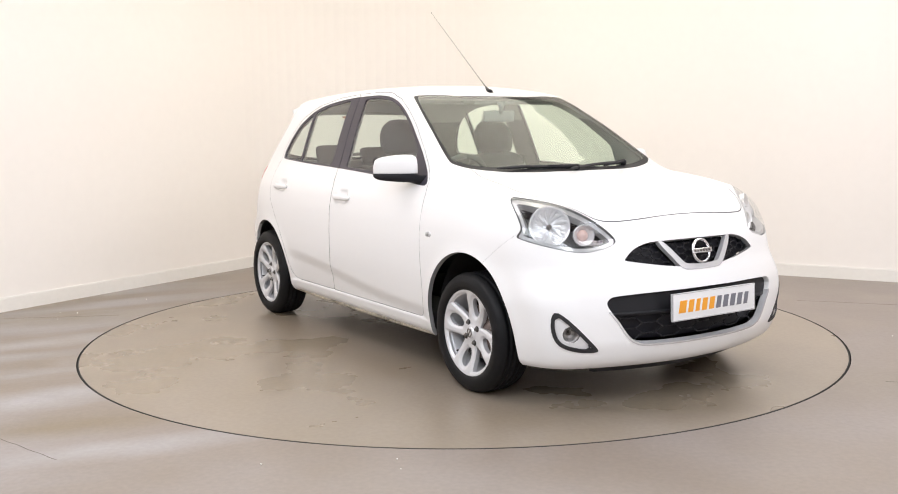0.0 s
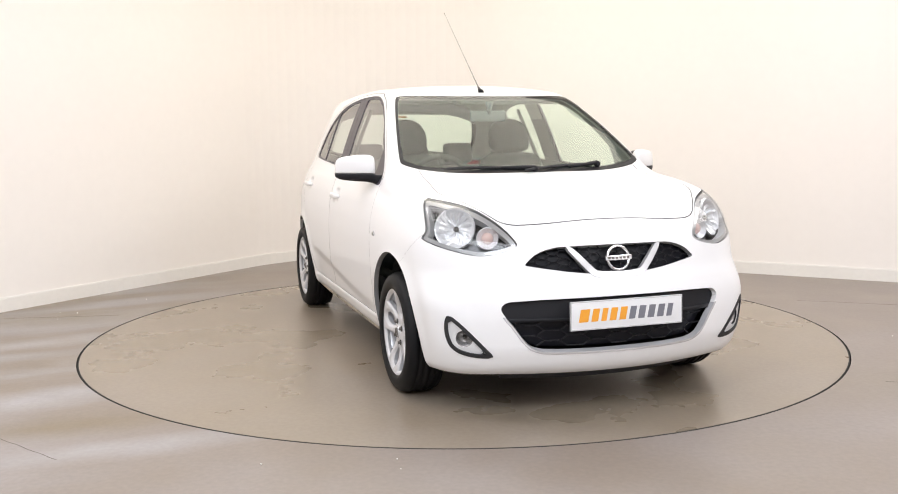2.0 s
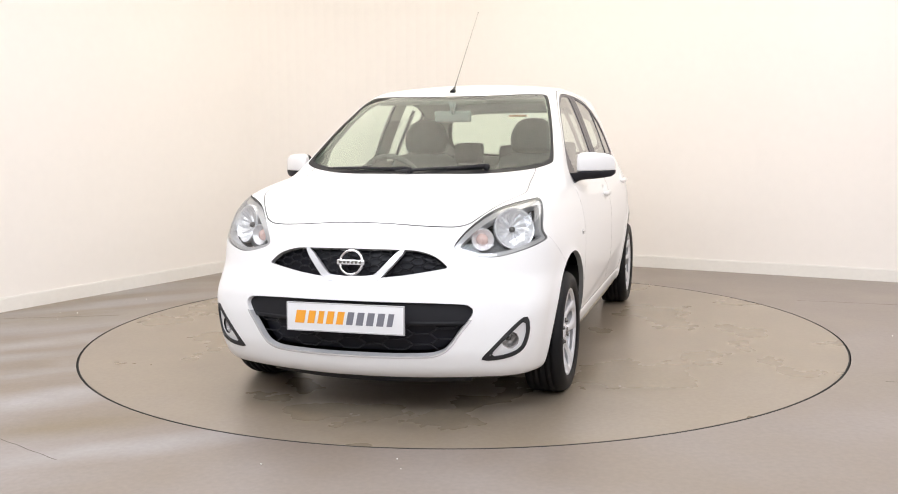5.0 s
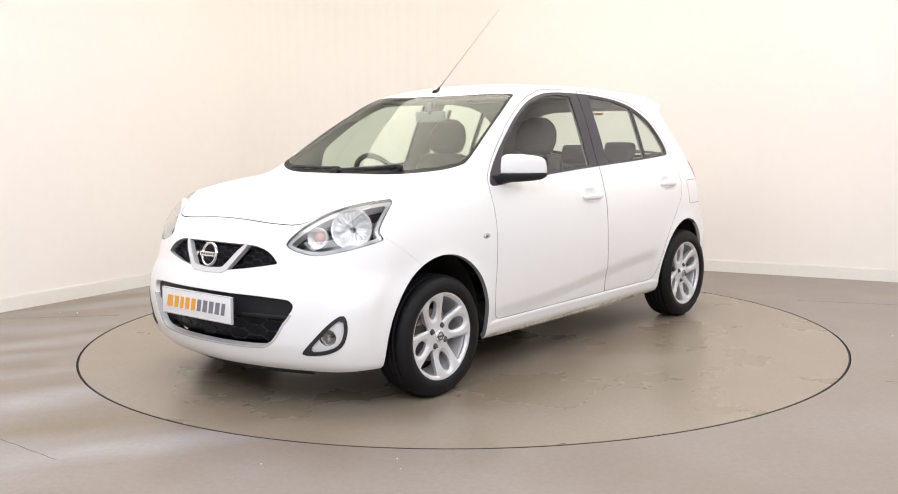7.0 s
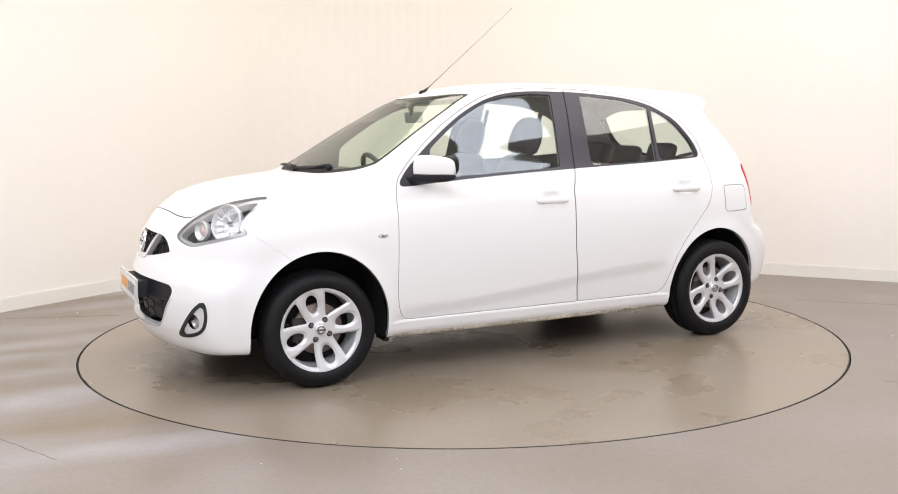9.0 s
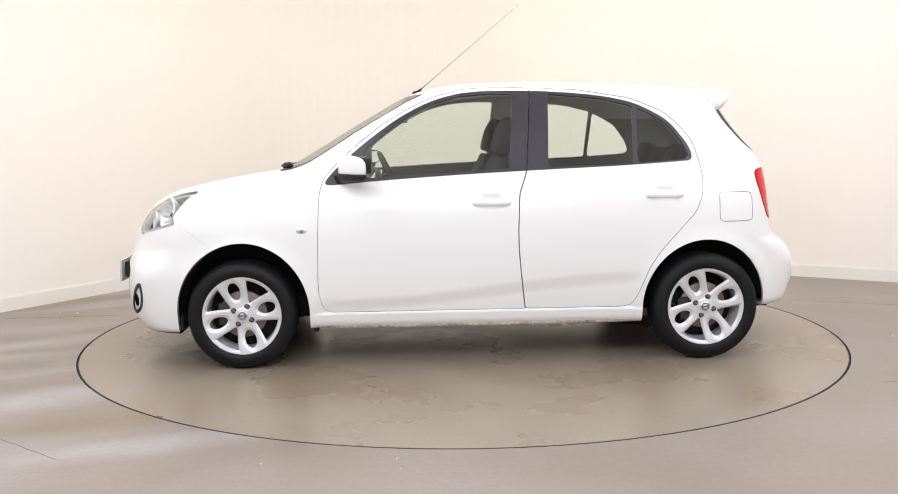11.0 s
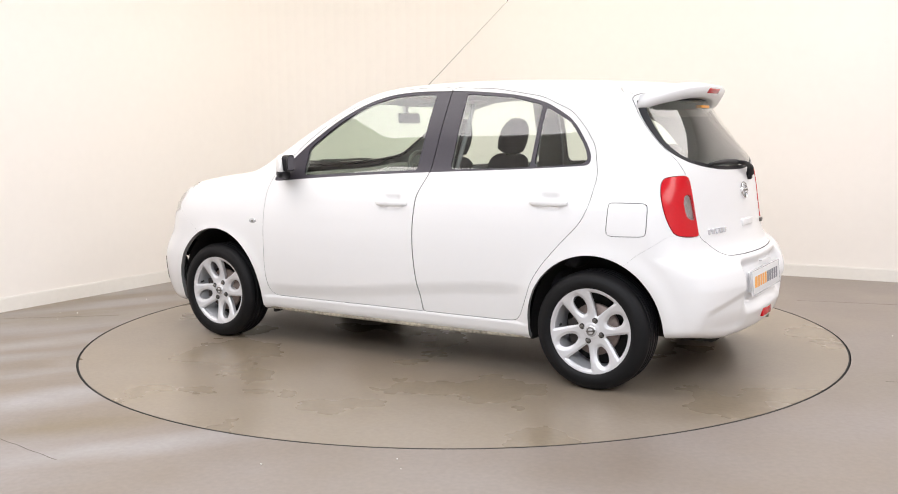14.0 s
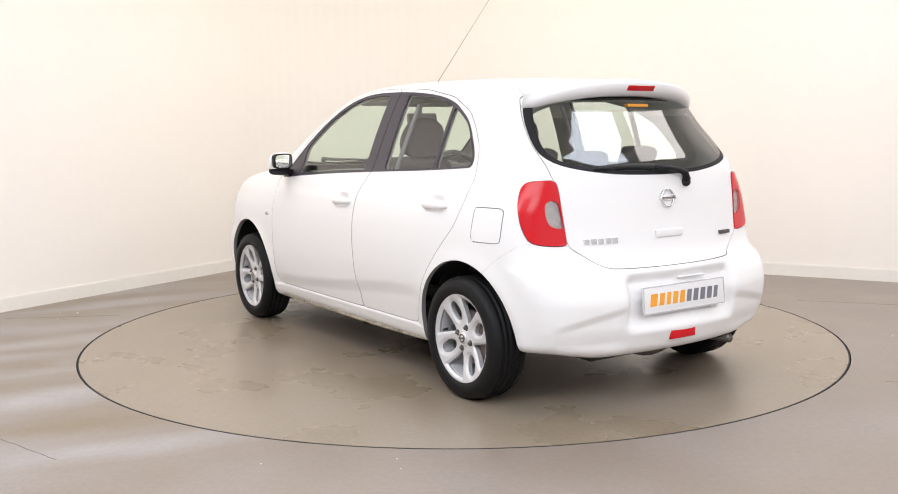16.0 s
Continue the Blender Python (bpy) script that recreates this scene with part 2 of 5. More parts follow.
def wall_path(inset=0.0):
    """The two back walls in plan, with their rounded corner, from end to end."""
    r = 1.5
    pts = [CORNER + ALONG_L * ROOM_L]
    a, b = CORNER + ALONG_L * r, CORNER + ALONG_R * r
    centre = CORNER + (ALONG_L + ALONG_R) * r
    for k in range(25):
        t = k / 24 * math.pi / 2
        pts.append(centre - ALONG_R * r * math.cos(t) - ALONG_L * r * math.sin(t))
    pts.append(CORNER + ALONG_R * ROOM_R)
    out = []
    for i, p in enumerate(pts):
        d = (pts[min(i + 1, len(pts) - 1)] - pts[max(i - 1, 0)]).normalized()
        out.append(p + Vector((d.y, -d.x, 0)) * inset)
    return out


def strip_wall(name, path_in, path_out, z0, z1, mat, kind_label):
    bm = bmesh.new()
    rings = [[(a.x, a.y, z0), (a.x, a.y, z1), (b.x, b.y, z1), (b.x, b.y, z0)] for a, b in zip(path_in, path_out)]
    loft(bm, rings)
    ob = part(name, bm, mat, label=kind_label, smooth=False)
    return tagged(ob, category="wall" if "wall" in name else "trim", kind="structure")


def build_hall():
    strip_wall("wall_back", wall_path(0), wall_path(-0.2), GROUND, CEILING, WALL, "plain off-white painted wall with a rounded corner")
    strip_wall("baseboard", wall_path(0.014), wall_path(0.002), GROUND, 0.088, SKIRT, "white painted skirting board along the wall")
    strip_wall("baseboard_cap", wall_path(0.010), wall_path(0.002), 0.0885, 0.096, SKIRT, "thin rounded top edge of the skirting board")
    # unseen walls that close the room and throw light back at the car
    ends = [in_room(ROOM_L, 0, 0), in_room(ROOM_L, ROOM_R, 0), in_room(0, ROOM_R, 0)]
    for name, a, b in (("wall_south", ends[0], ends[1]), ("wall_east", ends[1], ends[2])):
        d = (b - a).normalized()
        o = Vector((-d.y, d.x, 0)) * -0.2
        bm = bmesh.new()
        loft(bm, [[(p.x, p.y, 0), (p.x, p.y, CEILING), (p.x + o.x, p.y + o.y, CEILING), (p.x + o.x, p.y + o.y, 0)] for p in (a, b)])
        tagged(part(name, bm, BOUNCE_WALL, label="plain unseen wall, white to bounce light", smooth=False), category="wall", kind="structure")
    bm = bmesh.new()
    quad = [in_room(l, r, CEILING) for l, r in ((-0.3, -0.3), (ROOM_L + .3, -0.3), (ROOM_L + .3, ROOM_R + .3), (-0.3, ROOM_R + .3))]
    lo = [bm.verts.new(p) for p in quad]
    hi = [bm.verts.new(p + Vector((0, 0, .2))) for p in quad]
    bm.faces.new(lo)
    bm.faces.new(hi[::-1])
    for i in range(4):
        bm.faces.new((lo[i], hi[i], hi[(i + 1) % 4], lo[(i + 1) % 4]))
    tagged(part("ceiling", bm, CEIL, label="plain white painted ceiling", smooth=False), category="ceiling", kind="structure")
    # floor with the round opening for the turntable
    bm = bmesh.new()
    n = 128
    inner, deep, outer, pit = [], [], [], []
    for k in range(n):
        a = 2 * math.pi * k / n
        c, s = math.cos(a), math.sin(a)
        inner.append(bm.verts.new((RING_R * c, RING_R * s, GROUND)))
        deep.append(bm.verts.new((RING_R * c, RING_R * s, -0.12)))
        f = 16 / max(abs(c), abs(s))
        outer.append(bm.verts.new((f * c, f * s, GROUND)))
    for k in range(n):
        j = (k + 1) % n
        bm.faces.new((inner[k], outer[k], outer[j], inner[j]))
        pit.append(bm.faces.new((deep[k], inner[k], inner[j], deep[j])))
    for f in pit:
        f.material_index = 1
    bmesh.ops.recalc_face_normals(bm, faces=bm.faces)
    floor = part("floor", bm, FLOOR, label="worn beige-grey sealed concrete floor with pale and brown patches", smooth=False)
    floor.data.materials.append(PIT_SHADE)
    tagged(floor, category="floor", kind="structure")
    bm = bmesh.new()
    bmesh.ops.create_circle(bm, cap_ends=True, segments=64, radius=RING_R + .05, matrix=pose(0, 0, -0.119))
    tagged(part("pit_floor", bm, PIT_SHADE, label="bottom of the turntable pit, coloured black for its shade", smooth=False), category="floor", kind="structure")
    # luminaires
    for l, r, sx, sy, watts, colour in LAMPS:
        base = new("ceiling_light")
        base.matrix_basis = Matrix.Translation(in_room(l, r, CEILING)) @ Matrix.Rotation(math.atan2(ALONG_R.y, ALONG_R.x), 4, "Z")
        tagged(base, "white ceiling light with a long glowing diffuser", "ceiling light", "ceiling lights")
        bm = bmesh.new()
        for x0, x1, y0, y1 in ((-sx / 2 - .04, sx / 2 + .04, -sy / 2 - .04, -sy / 2), (-sx / 2 - .04, sx / 2 + .04, sy / 2, sy / 2 + .04),
                               (-sx / 2 - .04, -sx / 2, -sy / 2, sy / 2), (sx / 2, sx / 2 + .04, -sy / 2, sy / 2)):
            box(bm, x0, x1, y0, y1, -0.10, 0)
        part("frame", bm, CEIL, base, smooth=False)
        bm = bmesh.new()
        box(bm, -sx / 2, sx / 2, -sy / 2, sy / 2, -0.06, -0.04)
        part("diffuser", bm, GLOW, base, "glowing white diffuser", smooth=False)


def build_turntable():
    table = new("turntable")
    tagged(table, "large round floor turntable with a worn beige deck", "turntable")
    g = GROUND
    # the second ring is added only to thicken the gap's line of shade
    for name, prof, mat, label in (
            ("deck", [(0.001, g), (1.0, g), (RING_R - .0135, g), (RING_R - .0135, g - .06), (0.001, g - .06)], DISC, "worn beige sealed deck"),
            ("gap_shade_ring", [(RING_R - .0132, g - .05), (RING_R - .0132, g - .001), (RING_R - .006, g - .001), (RING_R - .006, g - .10), (RING_R - .03, g - .10)], PIT_SHADE, "black ring added round the deck to darken the gap")):
        bm = bmesh.new()
        revolve(bm, prof, 192)
        bmesh.ops.transform(bm, matrix=Matrix.Rotation(radians(90), 4, "X"), verts=bm.verts)
        part(name, bm, mat, table, label, smooth=False)
    return table


def build_joints():
    """Fine cracks and saw cuts in the concrete, and a few chips of grit."""
    for a, b in (((-3.9, -1.30), (-2.2, -1.62)), ((-2.35, -1.72), (-1.55, -2.32)), ((2.05, -1.30), (3.2, -1.52)), ((-3.1, 0.50), (-2.35, 0.58)), ((2.4, 0.9), (4.0, 0.35))):
        a, b = Vector((*a, GROUND)), Vector((*b, GROUND))
        side_way = (b - a).normalized().cross(Vector((0, 0, 1)))
        bm = bmesh.new()
        rows = []
        for k in range(31):
            q = a.lerp(b, k / 30) + side_way * 0.006 * noise.noise(Vector((k * .4, a.x, a.y)))
            w = 0.0009 + 0.0008 * abs(noise.noise(Vector((k * .7, b.x, 3))))
            rows.append([q - side_way * w + Vector((0, 0, -.002)), q - side_way * w + Vector((0, 0, .0008)), q + side_way * w + Vector((0, 0, .0008)), q + side_way * w + Vector((0, 0, -.002))])
        loft(bm, rows)
        tagged(part("floor_crack", bm, CRACK, label="fine dark crack in the concrete floor", smooth=False), category="crack", kind="structure")
    rnd = random.Random(5)
    bm = bmesh.new()
    for _ in range(70):
        x, y, r = rnd.uniform(-4, 4), rnd.uniform(-3.6, 1.5), rnd.uniform(.002, .0055)
        if abs(math.hypot(x, y) - RING_R) > .08 and math.hypot(x, y) > RING_R:
            bmesh.ops.create_icosphere(bm, subdivisions=1, radius=r, matrix=pose(x, y, GROUND + r * .4))
    tagged(part("grit", bm, SKIRT, label="scattered pale grit on the concrete floor"), category="grit", kind="stuff")


build_hall()
build_joints()
turntable = build_turntable()


# ---- the car's shell ----
def pchip(xs, ys):
    """A smooth curve through (xs, ys) that overshoots nowhere."""
    xs, ys = np.array(xs, float), np.array(ys, float)
    if xs[0] > xs[-1]:
        xs, ys = xs[::-1], ys[::-1]
    h, d = np.diff(xs), np.diff(ys) / np.diff(xs)
    m = np.r_[d[0], np.where(d[:-1] * d[1:] > 0, 2 * d[:-1] * d[1:] / (d[:-1] + d[1:] + 1e-12), 0), d[-1]]

    def curve(x):
        x = np.clip(x, xs[0], xs[-1])
        i = np.clip(np.searchsorted(xs, x) - 1, 0, len(h) - 1)
        t = (x - xs[i]) / h[i]
        return (ys[i] * (1 + 2 * t) * (1 - t) ** 2 + ys[i + 1] * t * t * (3 - 2 * t)
                + h[i] * (m[i] * t * (1 - t) ** 2 - m[i + 1] * t * t * (1 - t)))
    return curve


def ramp(a, b, x):
    t = np.clip((x - a) / (b - a), 0, 1)
    return t * t * (3 - 2 * t)


def smax(a, b, k):
    h = np.maximum(k - np.abs(a - b), 0) / k
    return np.maximum(a, b) + h * h * k / 4


side_width = pchip([.12, .2, .3, .42, .55, .65, .75, .85, .93, .98, 1.02, 1.1, 1.2, 1.3, 1.4, 1.45, 1.6],
                   [.745, .775, .80, .818, .828, .83, .825, .808, .778, .75, .728, .696, .66, .62, .575, .55, .47])
top_line = pchip([2.2, 2.05, 1.95, 1.85, 1.75, 1.572, 1.432, 1.257, 1.12, 1.04, .942, .802, .662, .522, .383, .28, .177, .04, -.13, -.3, -.64, -.98, -1.32, -1.5, -2],
                 [.66, .755, .81, .852, .884, .927, .956, .986, 1.006, 1.035, 1.089, 1.172, 1.256, 1.337, 1.414, 1.453, 1.477, 1.493, 1.501, 1.504, 1.498, 1.482, 1.459, 1.442, 1.36])
nose_line = pchip([.1, .19, .25, .32, .42, .5, .56, .62, .7, .76, .82, .9, 1.2],
                  [1.84, 1.92, 1.955, 1.975, 1.98, 1.972, 1.955, 1.93, 1.908, 1.892, 1.87, 1.83, 1.6])
tail_line = pchip([.1, .19, .224, .307, .374, .474, .54, .6, .64, .7, .8, .912, 1.05, 1.164, 1.335, 1.376, 1.44, 1.6],
                  [-1.64, -1.72, -1.79, -1.832, -1.85, -1.855, -1.84, -1.80, -1.745, -1.722, -1.705, -1.69, -1.66, -1.592, -1.475, -1.446, -1.40, -1.28])
HANDLES = ((-.075, .851), (-.992, .879))
AXLE, WHEEL_Z, ARCH = 1.225, .281, .352


def body_field(x, y, z):
    """Negative inside the painted shell, about metres."""
    y = np.abs(y)
    w = side_width(z)
    fx, bx = np.maximum(x - .9, 0), np.maximum(-x - .9, 0)
    w = w - (.09 - .033 * ramp(.64, .46, z)) * (fx / .9) ** 3 - .03 * np.maximum((x - .5), 0) ** 1.5 * ramp(.7, .95, z)
    w = w - .045 * (bx / .6) ** 2.2
    for cx in (AXLE, -AXLE):
        r = np.hypot(x - cx, z - WHEEL_Z)
        w = w + .010 * np.exp(-((r - ARCH) / .045) ** 2)
    rise = .355 + .125 * ramp(.75, -.9, x)
    w = w - .013 * ramp(rise + .008, rise - .075, z) * ramp(.268, .284, z) * ramp(-.95, -.72, x) * ramp(.92, .72, x)
    for hx, hz in HANDLES:
        w = w - .017 * np.exp(-((x - hx) / .052) ** 4 - ((z - hz - .004) / .032) ** 4)
    a = y - w
    bend = .17 * (1 - .6 * ramp(1.0, 1.4, x)) * ramp(-.2, .3, x)
    b = (z - top_line(x + bend * y * y) + (.034 - .026 * ramp(0, .7, x)) * (y / .55) ** 2) * .93
    c = (x - nose_line(z) + .36 * y * y) * .95
    recess = .052 * ramp(.37, .29, y) * ramp(.325, .415, z) * ramp(.605, .545, z)
    crease = .445 - .25 * np.maximum(y - .35, 0) ** 1.2
    shelf = .013 * ramp(crease + .022, crease - .026, z) * (1 - ramp(.40, .30, y) * .8) * ramp(.235, .31, z) * ramp(.72, .62, y)
    d = (tail_line(z) + (.25 + .18 * ramp(1.0, 1.3, z)) * y * y + recess + shelf - x) * .95
    e = .172 + .052 * ramp(-1.2, -1.6, x) + .038 * ramp(.4, .7, y) * ramp(-1.2, -1.45, x) + .02 * ramp(1.1, .8, x) * ramp(-1.3, -.9, x) - z
    f = smax(a, b, .055)
    f = smax(f, c, .17 - .06 * ramp(.64, .46, z))
    f = smax(f, d, .11)
    return smax(f, e, .05)


OFF_X, OFF_Y = -0.0355, 0.0624        # the car stands a little off the turntable's middle
car = new("hatchback_car")
tagged(car, "white five-door hatchback car with silver alloy wheels, parked on the turntable", "car")


def shell_points(n_mid=216, n_cap=78, n_ring=236):
    """The half shell (y >= 0), met by rays from a spine inside the car."""
    x0, x1, zc = -1.25, 1.3, .62
    org, way = [], []
    phi = np.linspace(0, math.pi, n_ring)
    for k in range(n_cap, 0, -1):
        al = math.pi / 2 * k / n_cap
        org.append(np.tile((x0, 0, zc), (n_ring, 1)))
        way.append(np.c_[np.full(n_ring, -math.sin(al)), math.cos(al) * np.sin(phi), math.cos(al) * np.cos(phi)])
    for x in np.linspace(x0, x1, n_mid):
        org.append(np.tile((x, 0, zc), (n_ring, 1)))
        way.append(np.c_[np.zeros(n_ring), np.sin(phi), np.cos(phi)])
    for k in range(1, n_cap + 1):
        al = math.pi / 2 * k / n_cap
        org.append(np.tile((x1, 0, zc), (n_ring, 1)))
        way.append(np.c_[np.full(n_ring, math.sin(al)), math.cos(al) * np.sin(phi), math.cos(al) * np.cos(phi)])
    m = len(org)
    org, way = np.concatenate(org), np.concatenate(way)
    lo, hi = np.zeros(len(org)), np.full(len(org), 2.2)
    for _ in range(34):
        mid = (lo + hi) / 2
        p = org + way * mid[:, None]
        inside = body_field(*p.T) < 0
        lo, hi = np.where(inside, mid, lo), np.where(inside, hi, mid)
    pts = org + way * lo[:, None]
    pts[np.abs(pts[:, 1]) < 1e-4, 1] = 0
    i = np.arange((m - 1) * n_ring).reshape(m - 1, n_ring)[:, :-1].ravel()
    tris = np.concatenate((np.c_[i + 1, i, i + n_ring], np.c_[i + n_ring + 1, i + 1, i + n_ring]))
    return pts, tris


def gradient(p):
    h, g = 1e-4, np.empty_like(p)
    for a in range(3):
        d = np.zeros(3)
        d[a] = h
        g[:, a] = (body_field(*(p + d).T) - body_field(*(p - d).T)) / (2 * h)
    return g


def on_shell(p):
    for _ in range(3):
        g = gradient(p)
        p = p - g * (body_field(*p.T) / np.maximum((g * g).sum(1), .05))[:, None]
    return p


def outline(p, u, v):
    """Signed distance of the points (u, v) to the closed outline p, negative inside."""
    q = np.roll(p, -1, 0)
    best, inside = np.full(len(u), 9.), np.zeros(len(u), bool)
    for (ax, ay), (bx, by) in zip(p, q):
        ex, ey = bx - ax, by - ay
        t = np.clip(((u - ax) * ex + (v - ay) * ey) / (ex * ex + ey * ey + 1e-12), 0, 1)
        best = np.minimum(best, np.hypot(u - ax - t * ex, v - ay - t * ey))
        cross = ((ay > v) != (by > v)) & (u < (bx - ax) * (v - ay) / (by - ay + 1e-15) + ax)
        inside ^= cross
    return np.where(inside, -best, best)


class Sheet:
    """Triangles with a label each, which outlines cut apart."""

    def __init__(self, pts, tris, project=None):
        self.p, self.t, self.project = pts, tris, project
        self.label = np.array(["body"] * len(tris), dtype="U20")

    def split(self, field):
        g = field(self.p)
        g = np.where(np.abs(g) < 2e-5, 2e-5, g)
        s = g[self.t] > 0
        n = s.sum(1)
        mixed = (n == 1) | (n == 2)
        t, lab = self.t[mixed], self.label[mixed]
        sm = s[mixed]
        lone = np.where(sm.sum(1) == 1, sm.argmax(1), (~sm).argmax(1))
        r = np.arange(len(t))
        a, b, c = t[r, lone], t[r, (lone + 1) % 3], t[r, (lone + 2) % 3]
        e = np.concatenate((np.c_[a, b], np.c_[a, c]))
        e.sort(1)
        uniq, inv = np.unique(e, axis=0, return_inverse=True)
        inv = inv.ravel()
        if len(uniq):
            f = g[uniq[:, 0]] / (g[uniq[:, 0]] - g[uniq[:, 1]])
            fresh = self.p[uniq[:, 0]] * (1 - f)[:, None] + self.p[uniq[:, 1]] * f[:, None]
            seam = (self.p[uniq[:, 0], 1] == 0) & (self.p[uniq[:, 1], 1] == 0)
            if self.project:
                fresh = self.project(fresh)
                fresh[seam, 1] = 0
            ab, ac = len(self.p) + inv[:len(t)], len(self.p) + inv[len(t):]
            self.p = np.concatenate((self.p, fresh))
            g = np.concatenate((g, np.zeros(len(fresh))))
            self.t = np.concatenate((self.t[~mixed], np.c_[a, ab, ac], np.c_[ab, b, c], np.c_[ab, c, ac]))
            self.label = np.concatenate((self.label[~mixed], lab, lab, lab))
        gt = g[self.t]
        return gt[np.arange(len(gt)), np.abs(gt).argmax(1)] < 0

    def cut(self, name, field, over=("body",), gap=0.0):
        """Labels what lies inside the field; with a gap, a slit of twice that width goes round it."""
        if gap:
            wide = lambda p: field(p) - gap
            inside = self.split(wide)
            free = np.isin(self.label, over)
            self.label[inside & free] = "new"
            inside = self.split(lambda p: field(p) + gap)
            self.label[inside & (self.label == "new")] = name
            self.label[self.label == "new"] = "slit"
        else:
            inside = self.split(field)
            self.label[inside & np.isin(self.label, over)] = name


def side(points, rounds=2, lowest=.3):
    p = bezel(points, rounds)
    return lambda q: np.where(q[:, 1] > lowest, outline(p, q[:, 0], q[:, 2]), 1.)


def front(points, rounds=2, least=1.55):
    p = bezel(points, rounds)
    return lambda q: np.where(q[:, 0] > least, outline(p, q[:, 1], q[:, 2]), 1.)


def rear(points, rounds=2, most=-1.25):
    p = bezel(points, rounds)
    return lambda q: np.where(q[:, 0] < most, outline(p, q[:, 1], q[:, 2]), 1.)


def above(points, rounds=2, lowest=.75):
    p = bezel(points, rounds)
    return lambda q: np.where(q[:, 2] > lowest, outline(p, q[:, 0], q[:, 1]), 1.)


def corner(points, sign, rounds=2):
    """Outlines seen from the car's front (1) or rear (-1) corner."""
    p = bezel(points, rounds)
    return lambda q: np.where((q[:, 0] * sign > 1.2) & (q[:, 1] > .25), outline(p, (q[:, 0] - sign * q[:, 1]) / math.sqrt(2), q[:, 2]), 1.)


def grown(field, by):
    return lambda q: field(q) - by


def arch(cx, cz, rx, rz):
    def field(q):
        dx, dz = (q[:, 0] - cx) / rx, (q[:, 2] - cz) / rz
        g = np.where(dz > 0, np.hypot(dx, dz), np.abs(dx)) - 1
        return np.where(q[:, 1] > .35, g * rx, 1.)
    return field


ARCHES = ((1.228, .285, .345, .376), (-1.215, .285, .335, .354))
GLASS_F = [(.585, .984), (.2, 1.005), (-.178, 1.022), (-.182, 1.03), (-.212, 1.41), (-.215, 1.419), (-.08, 1.422), (.075, 1.410), (.23, 1.366), (.385, 1.285), (.505, 1.198), (.58, 1.138), (.59, 1.12)]
GLASS_R = [(-.386, 1.027), (-.836, 1.043), (-.846, 1.046), (-.858, 1.34), (-.857, 1.350), (-.687, 1.391), (-.41, 1.417), (-.404, 1.41)]
GLASS_Q = [(-.866, 1.044), (-1.122, 1.061), (-1.141, 1.073), (-1.143, 1.092), (-1.118, 1.149), (-1.035, 1.256), (-.95, 1.306), (-.885, 1.338), (-.88, 1.33)]
BAND = [(.80, .955), (.76, .948), (.59, .964), (.16, .991), (-.27, 1.011), (-.75, 1.029), (-1.12, 1.050), (-1.158, 1.056), (-1.164, 1.092), (-1.136, 1.152), (-1.048, 1.268),
        (-.957, 1.321), (-.868, 1.366), (-.687, 1.407), (-.394, 1.432), (-.235, 1.435), (-.078, 1.437), (.082, 1.425), (.241, 1.381), (.398, 1.299), (.517, 1.216), (.638, 1.122), (.76, 1.01)]
DOOR_F = [(.80, .985), (.822, .9), (.829, .703), (.836, .45), (.832, .38), (.818, .32), (.79, .288), (.75, .283), (.70, .283), (.158, .283), (-.251, .283), (-.251, .285), (-.226, .478), (-.215, .6), (-.213, .718), (-.222, .894), (-.246, .951),
          (-.27, 1.015), (-.302, 1.40), (-.306, 1.452), (-.1, 1.455), (.06, 1.447), (.22, 1.405), (.35, 1.345), (.5, 1.255), (.62, 1.16), (.72, 1.07)]
DOOR_R = [(-.2538, .283), (-.76, .283), (-.80, .288), (-.828, .305), (-.852, .348), (-.91, .498), (-.97, .585), (-1.049, .673), (-1.158, .787), (-1.195, .87), (-1.206, .95), (-1.208, 1.008), (-1.174, 1.149), (-1.11, 1.235), (-1.027, 1.315), (-.849, 1.39),
          (-.573, 1.437), (-.3088, 1.452), (-.3048, 1.40), (-.2728, 1.015), (-.2488, .951), (-.2248, .894), (-.2158, .718), (-.2178, .6), (-.2288, .478), (-.2538, .285)]
HEADLAMP = [(.510, .926), (.56, .922), (.622, .915), (.735, .893), (.822, .862), (.919, .808), (.985, .75), (.986, .73), (.952, .712), (.858, .692), (.746, .713), (.624, .74), (.566, .756), (.562, .762), (.585, .79), (.575, .82), (.548, .87)]
TAILLAMP = [(-.562, .90), (-.567, .95), (-.580, .985), (-.608, 1.002), (-.70, 1.006), (-.728, 1.0), (-.75, .86), (-.772, .735), (-.768, .722), (-.70, .724), (-.620, .738), (-.594, .775), (-.572, .83)]
FOG = [(.727, .43), (.74, .452), (.765, .446), (.82, .402), (.895, .318), (.925, .28), (.92, .266), (.83, .272), (.75, .303), (.724, .37)]
GRILLE = [(-.3, .733), (.24, .731), (.30, .722), (.36, .702), (.408, .660), (.404, .653), (.13, .61), (-.3, .594)]
VBAR = [(-.3, .596), (.085, .596), (.120, .604), (.146, .626), (.236, .731), (.206, .733), (.120, .640), (.092, .618), (-.3, .615)]
MOUTH = [(-.3, .523), (.30, .519), (.46, .511), (.505, .507), (.527, .48), (.50, .435), (.47, .40), (.435, .345), (.395, .305), (.32, .288), (-.3, .292)]
